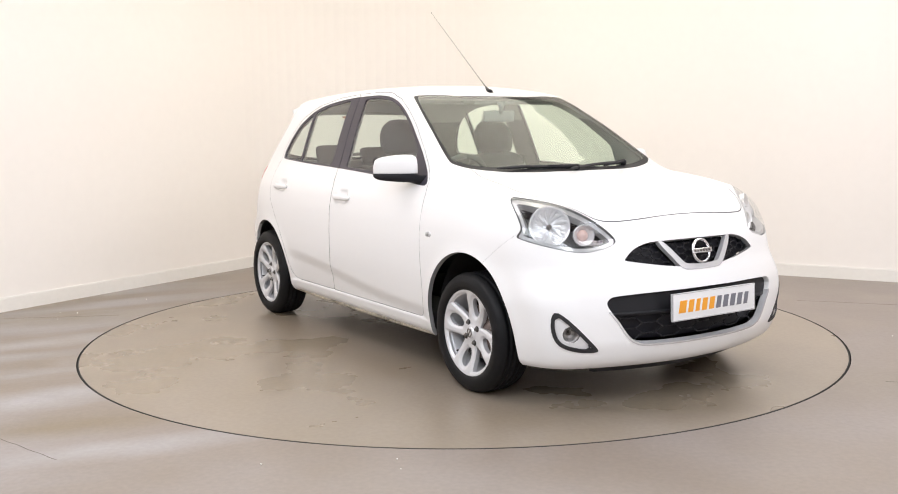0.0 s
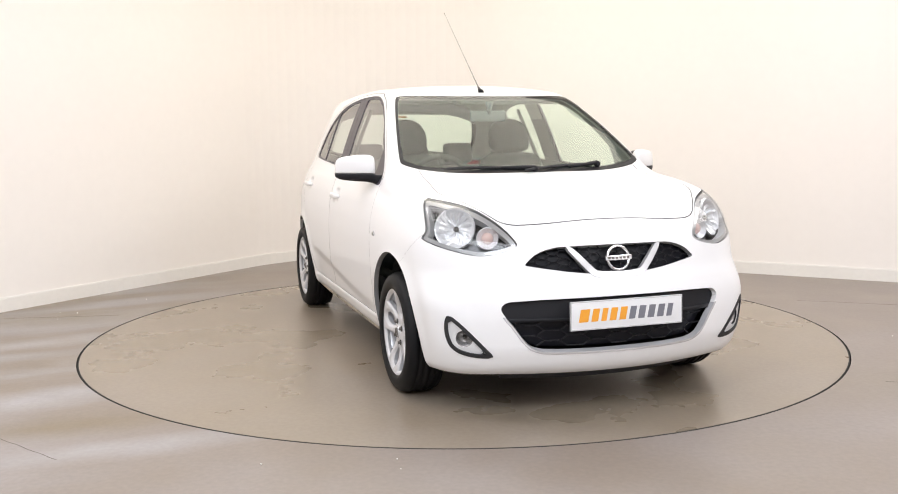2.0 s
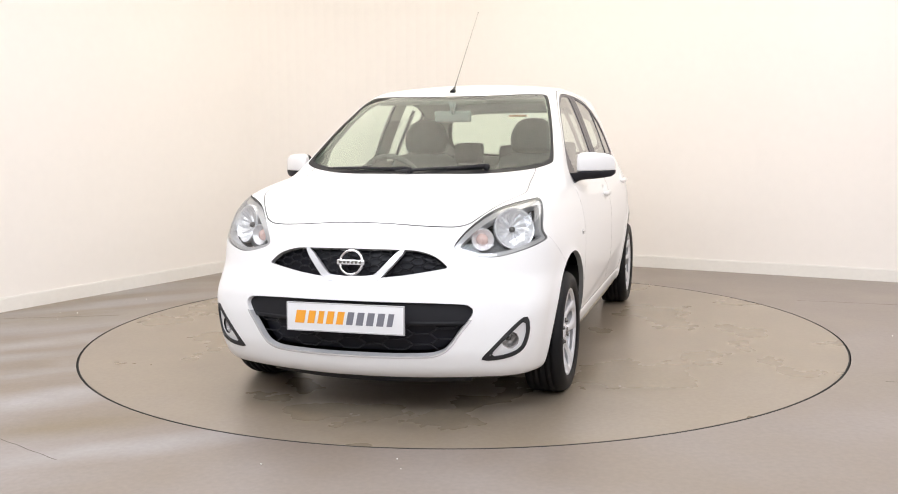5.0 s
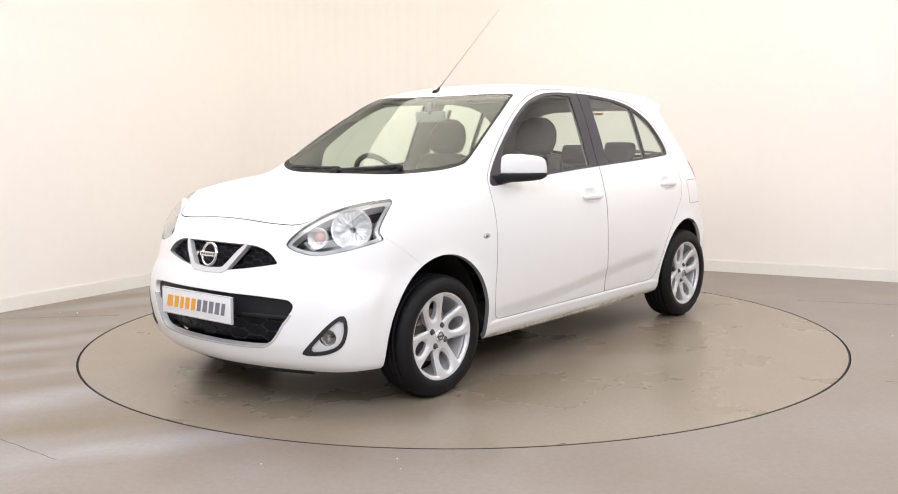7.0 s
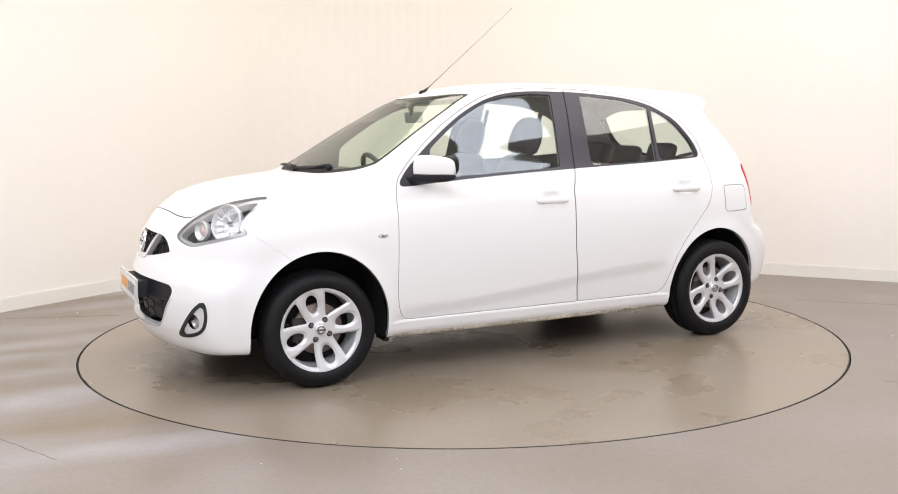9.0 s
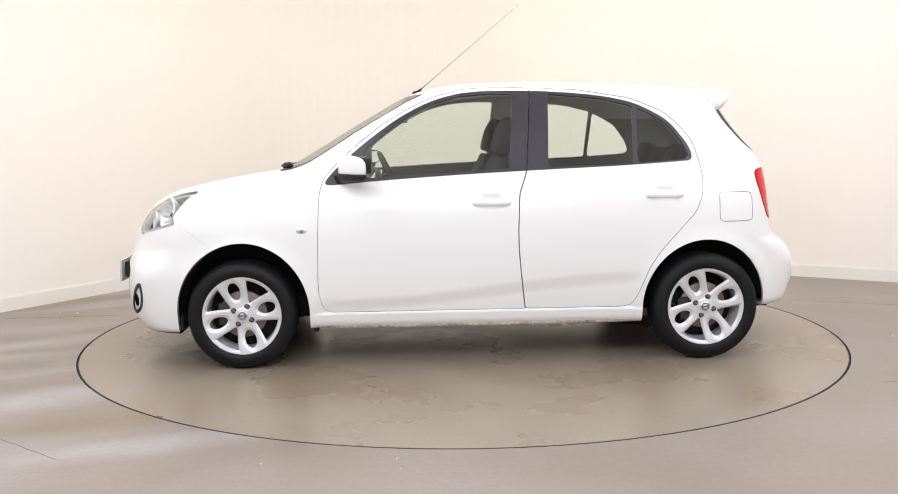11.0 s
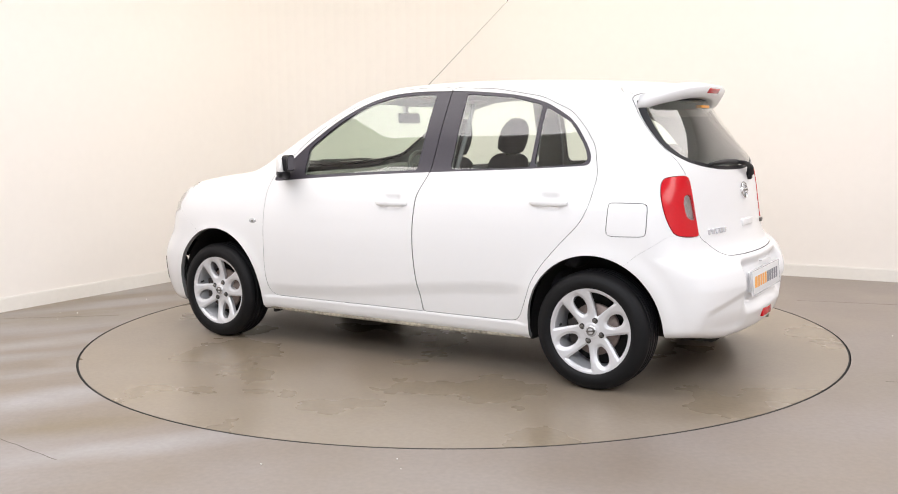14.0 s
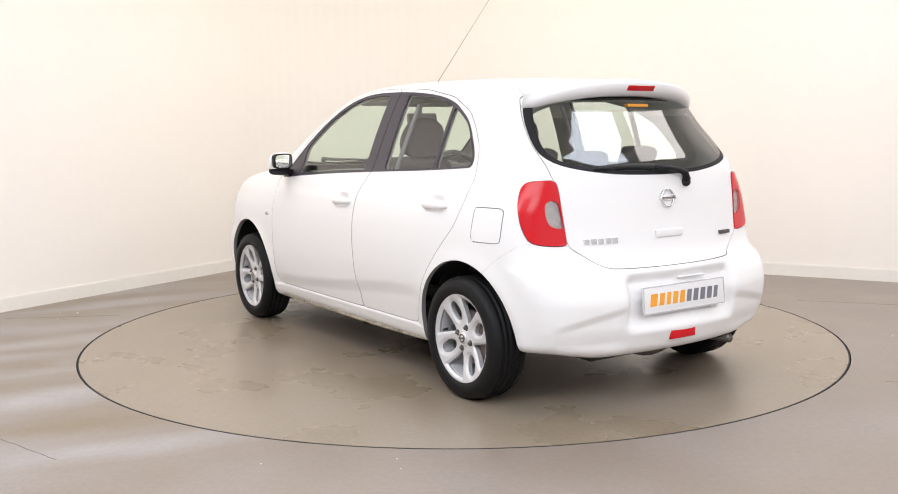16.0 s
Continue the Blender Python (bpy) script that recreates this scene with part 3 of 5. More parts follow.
HOOD = [(1.806, -.3), (1.804, .17), (1.79, .33), (1.758, .462), (1.68, .52), (1.60, .565), (1.49, .622), (1.40, .648), (1.267, .628), (1.05, .60), (.93, .60), (.94, .56), (1.04, .42), (1.085, .25), (1.10, -.3)]
SCREEN_OUT = [(1.105, -.3), (1.095, .2), (1.06, .40), (.98, .575), (.905, .668), (.86, .672), (.527, .598), (.31, .538), (.262, .515), (.285, .44), (.345, .272), (.372, .12), (.378, -.3)]
SCREEN_IN = [(1.062, -.3), (1.052, .2), (1.018, .39), (.952, .55), (.893, .640), (.848, .652), (.523, .582), (.325, .525), (.284, .502), (.306, .43), (.360, .272), (.384, .12), (.389, -.3)]
GATE = [(-.3, 1.415), (.40, 1.402), (.53, 1.382), (.551, 1.335), (.583, 1.22), (.596, 1.15), (.594, 1.10), (.588, 1.03), (.578, .995), (.565, .86), (.55, .722), (.505, .692), (.411, .628), (.35, .613), (-.3, .612)]
REAR_OUT = [(-.3, 1.012), (.2, 1.016), (.40, 1.036), (.54, 1.066), (.59, 1.105), (.593, 1.15), (.580, 1.22), (.548, 1.33), (.52, 1.368), (.40, 1.385), (-.3, 1.395)]
REAR_IN = [(-.3, 1.030), (.2, 1.034), (.39, 1.053), (.515, 1.080), (.56, 1.115), (.562, 1.155), (.548, 1.22), (.515, 1.325), (.49, 1.350), (.38, 1.362), (-.3, 1.372)]
ROOF = [(.33, -.3), (.305, .27), (.275, .45), (0, .452), (-.6, .458), (-1.1, .485), (-1.30, .52), (-1.335, .50), (-1.36, .3), (-1.37, -.3)]
BUMPER_F = [(1.37, .62), (1.40, .651), (1.545, .752), (1.60, .80), (1.95, .98), (2.3, .9), (2.3, -.1), (1.15, -.1), (1.15, .4)]
BUMPER_R = [(-1.40, .62), (-1.43, .648), (-1.515, .70), (-1.56, .738), (-1.75, .75), (-2.2, .75), (-2.2, -.1), (-1.15, -.1), (-1.15, .4)]
FUEL = [(-1.29, .881), (-1.30, .884), (-1.455, .884), (-1.469, .872), (-1.471, .75), (-1.46, .734), (-1.30, .732), (-1.287, .745)]

shell = Sheet(*shell_points(), project=on_shell)
for a in ARCHES:
    shell.cut("void", arch(*a))
shell.cut("under", lambda q: q[:, 2] - .186 - .014 * ramp(1.0, .85, q[:, 0]))
shell.cut("headlamp", corner(HEADLAMP, 1), gap=.0016)
shell.cut("headlamp_in", grown(corner(HEADLAMP, 1), -.017), over=("headlamp",))
shell.cut("taillamp", corner(TAILLAMP, -1), gap=.0016)
shell.cut("tail_clear", corner([(-.674, .915), (-.732, .922), (-.746, .85), (-.756, .80), (-.742, .797), (-.702, .806), (-.682, .84)], -1), over=("taillamp",))
shell.cut("fog_bezel", corner(FOG, 1))
shell.cut("fog_inner", grown(corner(FOG, 1), -.016), over=("fog_bezel",))
shell.cut("fog_hole", lambda q: np.where((q[:, 0] > 1.2) & (q[:, 1] > .25), np.hypot((q[:, 0] - q[:, 1]) / math.sqrt(2) - .812, q[:, 2] - .352) - .037, 1.), over=("fog_inner",))
shell.cut("vbar", front(VBAR))
shell.cut("grille", front(GRILLE))
shell.cut("mouth_lip", grown(front(MOUTH), .010))
shell.cut("mouth", front(MOUTH), over=("mouth_lip",))
shell.cut("screen_edge", above(SCREEN_OUT, lowest=.95))
shell.cut("screen", above(SCREEN_IN, lowest=.95), over=("screen_edge",))
shell.cut("rear_edge", rear(REAR_OUT))
shell.cut("rear_pane", rear(REAR_IN), over=("rear_edge",))
shell.cut("band", side(BAND))
shell.cut("pane_f", side(GLASS_F, 1), over=("band",))
shell.cut("pane_r", side(GLASS_R, 1), over=("band",))
shell.cut("pane_q", side(GLASS_Q, 1), over=("band",))
shell.cut("hood", above(HOOD), gap=.0020)
shell.cut("gate", rear(GATE), gap=.0014)
shell.cut("roof", above(ROOF, lowest=1.25), gap=.0010)
shell.cut("door_f", side(DOOR_F, 1), over=("body",), gap=.0013)
shell.cut("door_r", side(DOOR_R, 1), over=("body",), gap=.0013)
# the slit between the doors runs through the black band too
shell.cut("band_f", side(DOOR_F, 1), over=("band",), gap=.0016)
shell.cut("band_r", side(DOOR_R, 1), over=("band",), gap=.0010)
shell.cut("flap_gap", grown(side(FUEL, 1), .0024), over=("body",))
shell.cut("fuel_flap", grown(side(FUEL, 1), -.0008), over=("flap_gap",))
shell.cut("bumper_f", side(BUMPER_F, 1, -1), gap=.0003)
shell.cut("bumper_r", side(BUMPER_R, 1, -1), gap=.0003)
NORMAL = gradient(shell.p)
NORMAL /= np.linalg.norm(NORMAL, axis=1)[:, None]


def panel(name, labels, mat, parent, sides=(1,), offset=0.0, rim=.012, label="", inward=False, keep=None, src=None, src_normal=None, off=(OFF_X, OFF_Y, 0), rim_mat=None):
    """A mesh object made of the shell's triangles with these labels, its edges turned in by rim."""
    src, normals = src or shell, NORMAL if src_normal is None else src_normal
    sel = np.isin(src.label, labels)
    if keep is not None:
        sel &= keep(src.p[src.t].mean(1))
    tri = src.t[sel]
    used, inv = np.unique(tri, return_inverse=True)
    p, nrm, tri = src.p[used], normals[used], inv.reshape(-1, 3)
    if sides == (1, -1):                       # both halves, welded along the middle
        on = p[:, 1] == 0
        twin = np.where(on, np.arange(len(p)), len(p) + np.cumsum(~on) - 1)
        p = np.concatenate((p, p[~on] * (1, -1, 1)))
        nm = nrm[~on] * (1, -1, 1)
        nrm = np.concatenate((nrm, nm))
        tri = np.concatenate((tri, twin[tri][:, ::-1]))
    elif sides == (-1,):
        p, nrm, tri = p * (1, -1, 1), nrm * (1, -1, 1), tri[:, ::-1]
    p = p + nrm * offset
    if rim:
        e = np.concatenate((tri[:, :2], tri[:, 1:], tri[:, ::2][:, ::-1]))
        key = np.sort(e, 1)
        _, first, count = np.unique(key, axis=0, return_index=True, return_counts=True)
        edge = e[first[count == 1]]
        a, b = edge[:, 0], edge[:, 1]
        n0, k = len(p), len(edge)
        flat = np.cross(p[b] - p[a], nrm[a])
        flat /= np.maximum(np.linalg.norm(flat, axis=1), 1e-9)[:, None]
        p = np.concatenate((p, p[a], p[b], p[a] - nrm[a] * rim, p[b] - nrm[b] * rim))
        nrm = np.concatenate((nrm, flat, flat, flat, flat))
        i = n0 + np.arange(k)
        tri = np.concatenate((tri, np.c_[i + k, i, i + 2 * k], np.c_[i + k, i + 2 * k, i + 3 * k]))
    n_face = len(tri) - (2 * k if rim else 0)
    if inward:
        tri, nrm = tri[:, ::-1], -nrm
    me = bpy.data.meshes.new(name)
    me.from_pydata((p + off).tolist(), [], tri.tolist())
    me.materials.append(mat)
    if rim:
        me.materials.append(rim_mat or mat)
        idx = np.zeros(len(tri), np.int32)
        idx[n_face:] = 1
        me.polygons.foreach_set("material_index", idx)
    me.shade_smooth()
    me.normals_split_custom_set_from_vertices(nrm.tolist())
    ob = new(name, me)
    ob.parent = parent
    return tagged(ob, label)


BOTH = (1, -1)
body = panel("body_shell", ["body"], PAINT, car, BOTH, rim=.022, rim_mat=GAP_SHADE, label="white painted body sides and pillars")
panel("front_bumper", ["bumper_f"], PAINT, car, BOTH, rim=.02, rim_mat=GAP_SHADE, label="white painted front bumper")
panel("rear_bumper", ["bumper_r"], PAINT, car, BOTH, rim=.02, rim_mat=PAINT, label="white painted rear bumper with a number plate recess")
hood = panel("bonnet", ["hood"], PAINT, car, BOTH, rim_mat=GAP_SHADE, label="white painted bonnet")
tailgate = panel("tailgate", ["gate"], PAINT, car, BOTH, rim_mat=GAP_SHADE, label="white painted tailgate")
panel("roof", ["roof"], PAINT, car, BOTH, rim_mat=GAP_SHADE, label="white painted roof panel")
windscreen = panel("windscreen", ["screen"], SCREEN, car, BOTH, rim=0, label="green-tinted windscreen glass")
panel("frit", ["screen_edge"], BLACK, windscreen, BOTH, offset=-.001, rim=.01, label="black edge round the windscreen")
rear_window = panel("rear_window", ["rear_pane"], REARWIN, tailgate, BOTH, rim=0, label="tinted rear window glass")
panel("rear_window_edge", ["rear_edge"], BLACK, tailgate, BOTH, offset=-.001, rim=.01, label="black edge round the rear window")
for s in BOTH:
    where = (s,)
    door = panel("front_door", ["door_f"], PAINT, car, where, rim_mat=GAP_SHADE, label="white painted front door")
    panel("window_frame", ["band_f"], PILLAR, door, where, offset=-.003, rim=.012, label="black window frame")
    panel("window", ["pane_f"], WIN, door, where, offset=-.006, rim=0, label="green-tinted side window glass")
    door2 = panel("rear_door", ["door_r"], PAINT, car, where, rim_mat=GAP_SHADE, label="white painted rear door")
    panel("window_frame", ["band_r", "band"], PILLAR, door2, where, offset=-.003, rim=.012, label="black window frame")
    panel("window", ["pane_r"], WIN, door2, where, offset=-.006, rim=0, label="green-tinted side window glass")
    panel("quarter_window", ["pane_q"], WIN, door2, where, offset=-.006, rim=0, label="small tinted quarter window")
    (front_left, rear_left) = (door, door2) if s == 1 else (front_left, rear_left)
    (front_right, rear_right) = (door, door2)
panel("fuel_flap", ["fuel_flap"], PAINT, car, (1,), offset=.0005, rim=.01, rim_mat=GAP_SHADE, label="white painted fuel filler flap")
panel("body_corner", ["fuel_flap", "flap_gap"], PAINT, car, (-1,), rim=0, label="white painted rear wing")
panel("underbody", ["under"], UNDER, car, BOTH, rim=0, label="dark dirty underbody")
# inside of the shell: pale roof lining above, grey lining below
SOLID = ["body", "bumper_f", "bumper_r", "hood", "gate", "roof", "door_f", "door_r", "slit", "fuel_flap", "flap_gap", "band", "band_f", "band_r"]
panel("roof_lining", SOLID + ["screen_edge", "rear_edge"], HEADLINER, car, BOTH, offset=-.024, rim=0, label="pale grey roof lining", inward=True,
      keep=lambda c: (c[:, 2] > 1.30))
panel("inner_lining", SOLID, LINING, car, BOTH, offset=-.024, rim=0, label="dark grey inner lining", inward=True, keep=lambda c: c[:, 2] <= 1.0)
panel("pillar_trim", SOLID + ["screen_edge"], TRIM, car, BOTH, offset=-.024, rim=0, label="pale grey pillar trim", inward=True, keep=lambda c: (c[:, 2] > 1.0) & (c[:, 2] <= 1.30) & (c[:, 0] < .95))


# ---- the car's details ----
OFF = Vector((OFF_X, OFF_Y, 0))


def cpart(name, bm, mat, parent=None, label="", smooth=True):
    """A part given in the car's own metres (x forward, y to its left)."""
    bmesh.ops.translate(bm, vec=OFF, verts=bm.verts)
    return part(name, bm, mat, parent or car, label, smooth)


def meet(start, way, reach=2.2):
    """Where a ray from inside the shell leaves it."""
    lo, hi = 0.0, reach
    for _ in range(30):
        mid = (lo + hi) / 2
        q = [start[i] + way[i] * mid for i in range(3)]
        if body_field(*(np.array([c]) for c in q))[0] < 0:
            lo = mid
        else:
            hi = mid
    return Vector([start[i] + way[i] * lo for i in range(3)])


def nose(y, z):
    return meet((1.0, y, z), (1, 0, 0)).x


def stern(y, z):
    return meet((-1.0, y, z), (-1, 0, 0)).x


def flank(x, z):
    return meet((x, 0, z), (0, 1, 0)).y


def crown(x, y):
    return meet((x, y, .7), (0, 0, 1)).z


def facing(place, normal, up=(0, 0, 1)):
    """A pose whose z axis points along normal and whose y axis is as upright as can be."""
    n = Vector(normal).normalized()
    x = Vector(up).cross(n).normalized()
    return Matrix.Translation(place) @ Matrix((x, n.cross(x), n)).transposed().to_4x4()


# wheels
TURN = radians(17)


def wheel_sheet():
    rs, n = np.linspace(.004, .2075, 60), 216
    a = np.linspace(0, 2 * math.pi, n, endpoint=False)
    dish = pchip([0, .03, .045, .075, .12, .165, .195, .21], [-.020, -.019, -.024, -.026, -.021, -.010, -.005, -.003])
    p = np.array([(r * math.cos(t), 0, r * math.sin(t)) for r in rs for t in a])
    tri = []
    for i in range(len(rs) - 1):
        for j in range(n):
            q = (j + 1) % n
            b = i * n
            tri += [(b + j, b + q, b + n + j), (b + q, b + n + q, b + n + j)]
    sheet = Sheet(p, np.array(tri))

    def holes(q):
        r, t = np.hypot(q[:, 0], q[:, 2]), np.arctan2(q[:, 2], -q[:, 0]) - TURN
        small = (t + math.pi / 4) % (math.pi / 2) - math.pi / 4
        big = t % (math.pi / 2) - math.pi / 4
        half = .030 + .10 * np.clip(r - .135, -.05, .05)
        g1 = np.hypot((r - .135) / .049, (r * small) / half) - 1
        w = .004 + .57 * np.maximum(r - .078, 0)
        g2 = smax(smax(.076 - r, r - .191, .006), np.abs(r * big) - w, .006)
        return np.minimum(g1 * .024, g2)

    def depth(x, z):
        q = np.c_[x, np.zeros(len(x)), z]
        r = np.hypot(x, z)
        return dish(r) + .009 * (ramp(-.001, .012, holes(q)) - 1) * ramp(.06, .09, r)
    sheet.cut("hole", holes)
    x, z = sheet.p[:, 0], sheet.p[:, 2]
    sheet.p[:, 1] = depth(x, z)
    h = .0015
    nr = np.c_[-(depth(x + h, z) - depth(x - h, z)) / (2 * h), np.ones(len(x)), -(depth(x, z + h) - depth(x, z - h)) / (2 * h)]
    return sheet, nr / np.linalg.norm(nr, axis=1)[:, None]


def build_wheels():
    sheet, nr = wheel_sheet()
    face = panel("wheel", ["body"], ALLOY, car, rim=.026, src=sheet, src_normal=nr, off=(0, 0, 0), label="silver alloy wheel with looped spokes")
    bits = []
    bm = bmesh.new()
    prof = [(.200, -.012), (.2075, .003), (.223, .008), (.243, .0105), (.246, .009), (.262, .006), (.272, -.003), (.278, -.012), (.283, -.024)]
    for c in (-.044, -.070, -.105, -.131):
        prof += [(.2855, c + .006), (.278, c + .004), (.278, c - .004), (.2855, c - .006)]
    prof += [(.283, -.151), (.278, -.166), (.25, -.175), (.215, -.170), (.206, -.16)]
    revolve(bm, prof, 96)
    bits.append(part("tyre", bm, TYRE, face, "black rubber tyre"))
    bm = bmesh.new()
    revolve(bm, [(.2065, -.004), (.2135, -.001), (.2145, -.006), (.207, -.011), (.200, -.022), (.190, -.05), (.186, -.10), (.195, -.16)], 96)
    bits.append(part("rim", bm, ALLOY, face, "silver rim edge"))
    bm = bmesh.new()
    revolve(bm, [(.190, -.034), (.184, -.09), (.19, -.15)], 64)
    bits.append(part("wheel_barrel", bm, ALLOY, face, "silver inside of the wheel"))
    bm = bmesh.new()
    revolve(bm, [(.001, -.011), (.018, -.012), (.026, -.0145), (.029, -.019)], 40)
    bits.append(part("centre_cap", bm, SATIN, face, "silver centre cap"))
    bm = bmesh.new()
    revolve(bm, [(.014, -.0115), (.016, -.0095), (.019, -.0095), (.021, -.0125)], 32)
    box(bm, -.024, .024, -.0125, -.0095, -.004, .004)
    bits.append(part("badge", bm, STEEL, face, "round emblem on the centre cap"))
    for k in range(4):
        a = TURN + radians(45 + 90 * k)
        bm = bmesh.new()
        at = (-.053 * math.cos(a), 0, .053 * math.sin(a))
        revolve(bm, [(.001, -.012), (.006, -.012), (.008, -.014), (.0085, -.028)], 12, at)
        bits.append(part("wheel_nut", bm, STEEL, face, "steel wheel nut"))
        bm = bmesh.new()
        revolve(bm, [(.0090, -.0235), (.0135, -.0228), (.0150, -.0245)], 16, at)
        bits.append(part("nut_seat", bm, DRUM, face))
    a = TURN + radians(150)
    bm = bmesh.new()
    tube(bm, [(-.176 * math.cos(a), -.05, .176 * math.sin(a)), (-.168 * math.cos(a), -.02, .168 * math.sin(a))], .005, 8)
    bits.append(part("valve", bm, SEAL, face, "black tyre valve"))
    bm = bmesh.new()
    revolve(bm, [(.02, -.045), (.065, -.045), (.068, -.062), (.125, -.062), (.128, -.066), (.128, -.078), (.02, -.078)], 48)
    bits.append(part("brake_disc", bm, DISC_IRON, face, "dull brown brake disc"))
    bm = bmesh.new()
    revolve(bm, [(.001, -.155), (.195, -.155), (.20, -.16), (.001, -.165)], 48)
    bits.append(part("backing", bm, UNDER, face))
    bm = bmesh.new()
    box(bm, .06, .135, -.095, -.05, -.06, .06, bevel=.008)
    bits.append(part("brake_caliper", bm, DRUM, face))
    # the metal is a little smaller than the tyre's bead line
    for ob in [face] + bits[1:]:
        ob.data.transform(Matrix.Diagonal((.972, 1, .972, 1)))
    first = True
    for x, y, s, spin in ((1.235, .815, 1, 0), (1.235, .815, -1, 55), (-1.216, .823, 1, 9), (-1.216, .823, -1, 30)):
        m = Matrix.Translation((x + OFF_X, s * y + OFF_Y, .2785)) @ Matrix.Rotation(0 if s == 1 else math.pi, 4, "Z") @ Matrix.Rotation(radians(spin), 4, "Y")
        if first:
            face.matrix_basis, first = m, False
        else:
            twin = copy_thing(face, m)
            twin.parent = car


build_wheels()

# wheel houses, sills, floor pan and what hangs below
for cx, cz, rx, rz in ARCHES:
    for s in (1, -1):
        bm = bmesh.new()
        rings = []
        for k in range(33):
            a = radians(-14 + (208 if cx > 0 else 190) * k / 32)
            c, sn = math.cos(a), math.sin(a)
            rings.append([(cx + (rx + .012) * c, s * y, cz + (rz + .012) * sn) for y in (.742, .62, .48, .44)] + [(cx + .10 * c, s * .44, cz + .1 * sn)])
        loft(bm, rings, closed=False)
        cpart("wheel_arch_liner", bm, UNDER, label="black plastic wheel arch liner")
bm = bmesh.new()
box(bm, -1.7, 1.75, -.46, .46, .205, .33, bevel=.02)
box(bm, -.84, .84, -.74, .74, .205, .30, bevel=.02)
cpart("floor_pan", bm, UNDER, label="dark underside of the floor")
bm = bmesh.new()
loft(bm, [[(1.83 - .45 * y * y, y, z) for z in (.20, .145)] + [(1.805 - .45 * y * y, y, z) for z in (.145, .20)] for y in np.linspace(-.47, .47, 17)])
cpart("air_dam", bm, SEAL, label="black rubber air dam under the front bumper")
for s in (1, -1):
    bm = bmesh.new()
    rows = [(.845, .198), (.5, .194), (0, .192), (-.5, .192), (-.86, .2)]
    loft(bm, [[(x, s * .770, z + .022), (x, s * .770, z), (x, s * .757, z - .004), (x, s * .745, z + .02)] for x, z in rows])
    cpart("sill_flange", bm, SEAM, label="dirty seam along the bottom of the sill")
    bm = bmesh.new()
    box(bm, .85, .872, s * .66 - .06, s * .66 + .06, .165, .26, bevel=.004)
    cpart("stone_guard", bm, SEAL)
    bm = bmesh.new()
    box(bm, 1.556, 1.572, s * .69 - .05, s * .69 + .04, .192, .27, bevel=.004)
    cpart("stone_guard", bm, SEAL)
bm = bmesh.new()
tube(bm, [(-.7, -.1, .19), (-1.0, -.25, .18), (-1.3, -.42, .2), (-1.60, -.42, .20), (-1.735, -.42, .205)], [.022, .022, .024, .022, .022], 12)
cpart("exhaust_pipe", bm, STEEL, label="dull steel exhaust pipe")
bm = bmesh.new()
loft(bm, [[(x, .14 * math.cos(a) * sc, .215 + .055 * math.sin(a) * sc) for a in np.linspace(0, 2 * math.pi, 17)[:-1]] for x, sc in ((-1.36, .6), (-1.4, 1), (-1.62, 1), (-1.66, .6))])
cpart("silencer", bm, STEEL, label="dull steel exhaust silencer")
bm = bmesh.new()
tube(bm, [(-1.2, -.62, .25), (-1.17, 0, .24), (-1.2, .62, .25)], .035, 10)
cpart("rear_axle", bm, UNDER)
bm = bmesh.new()
tube(bm, [(1.22, -.66, .26), (1.2, 0, .25), (1.22, .66, .26)], .025, 10)
cpart("drive_shaft", bm, UNDER)

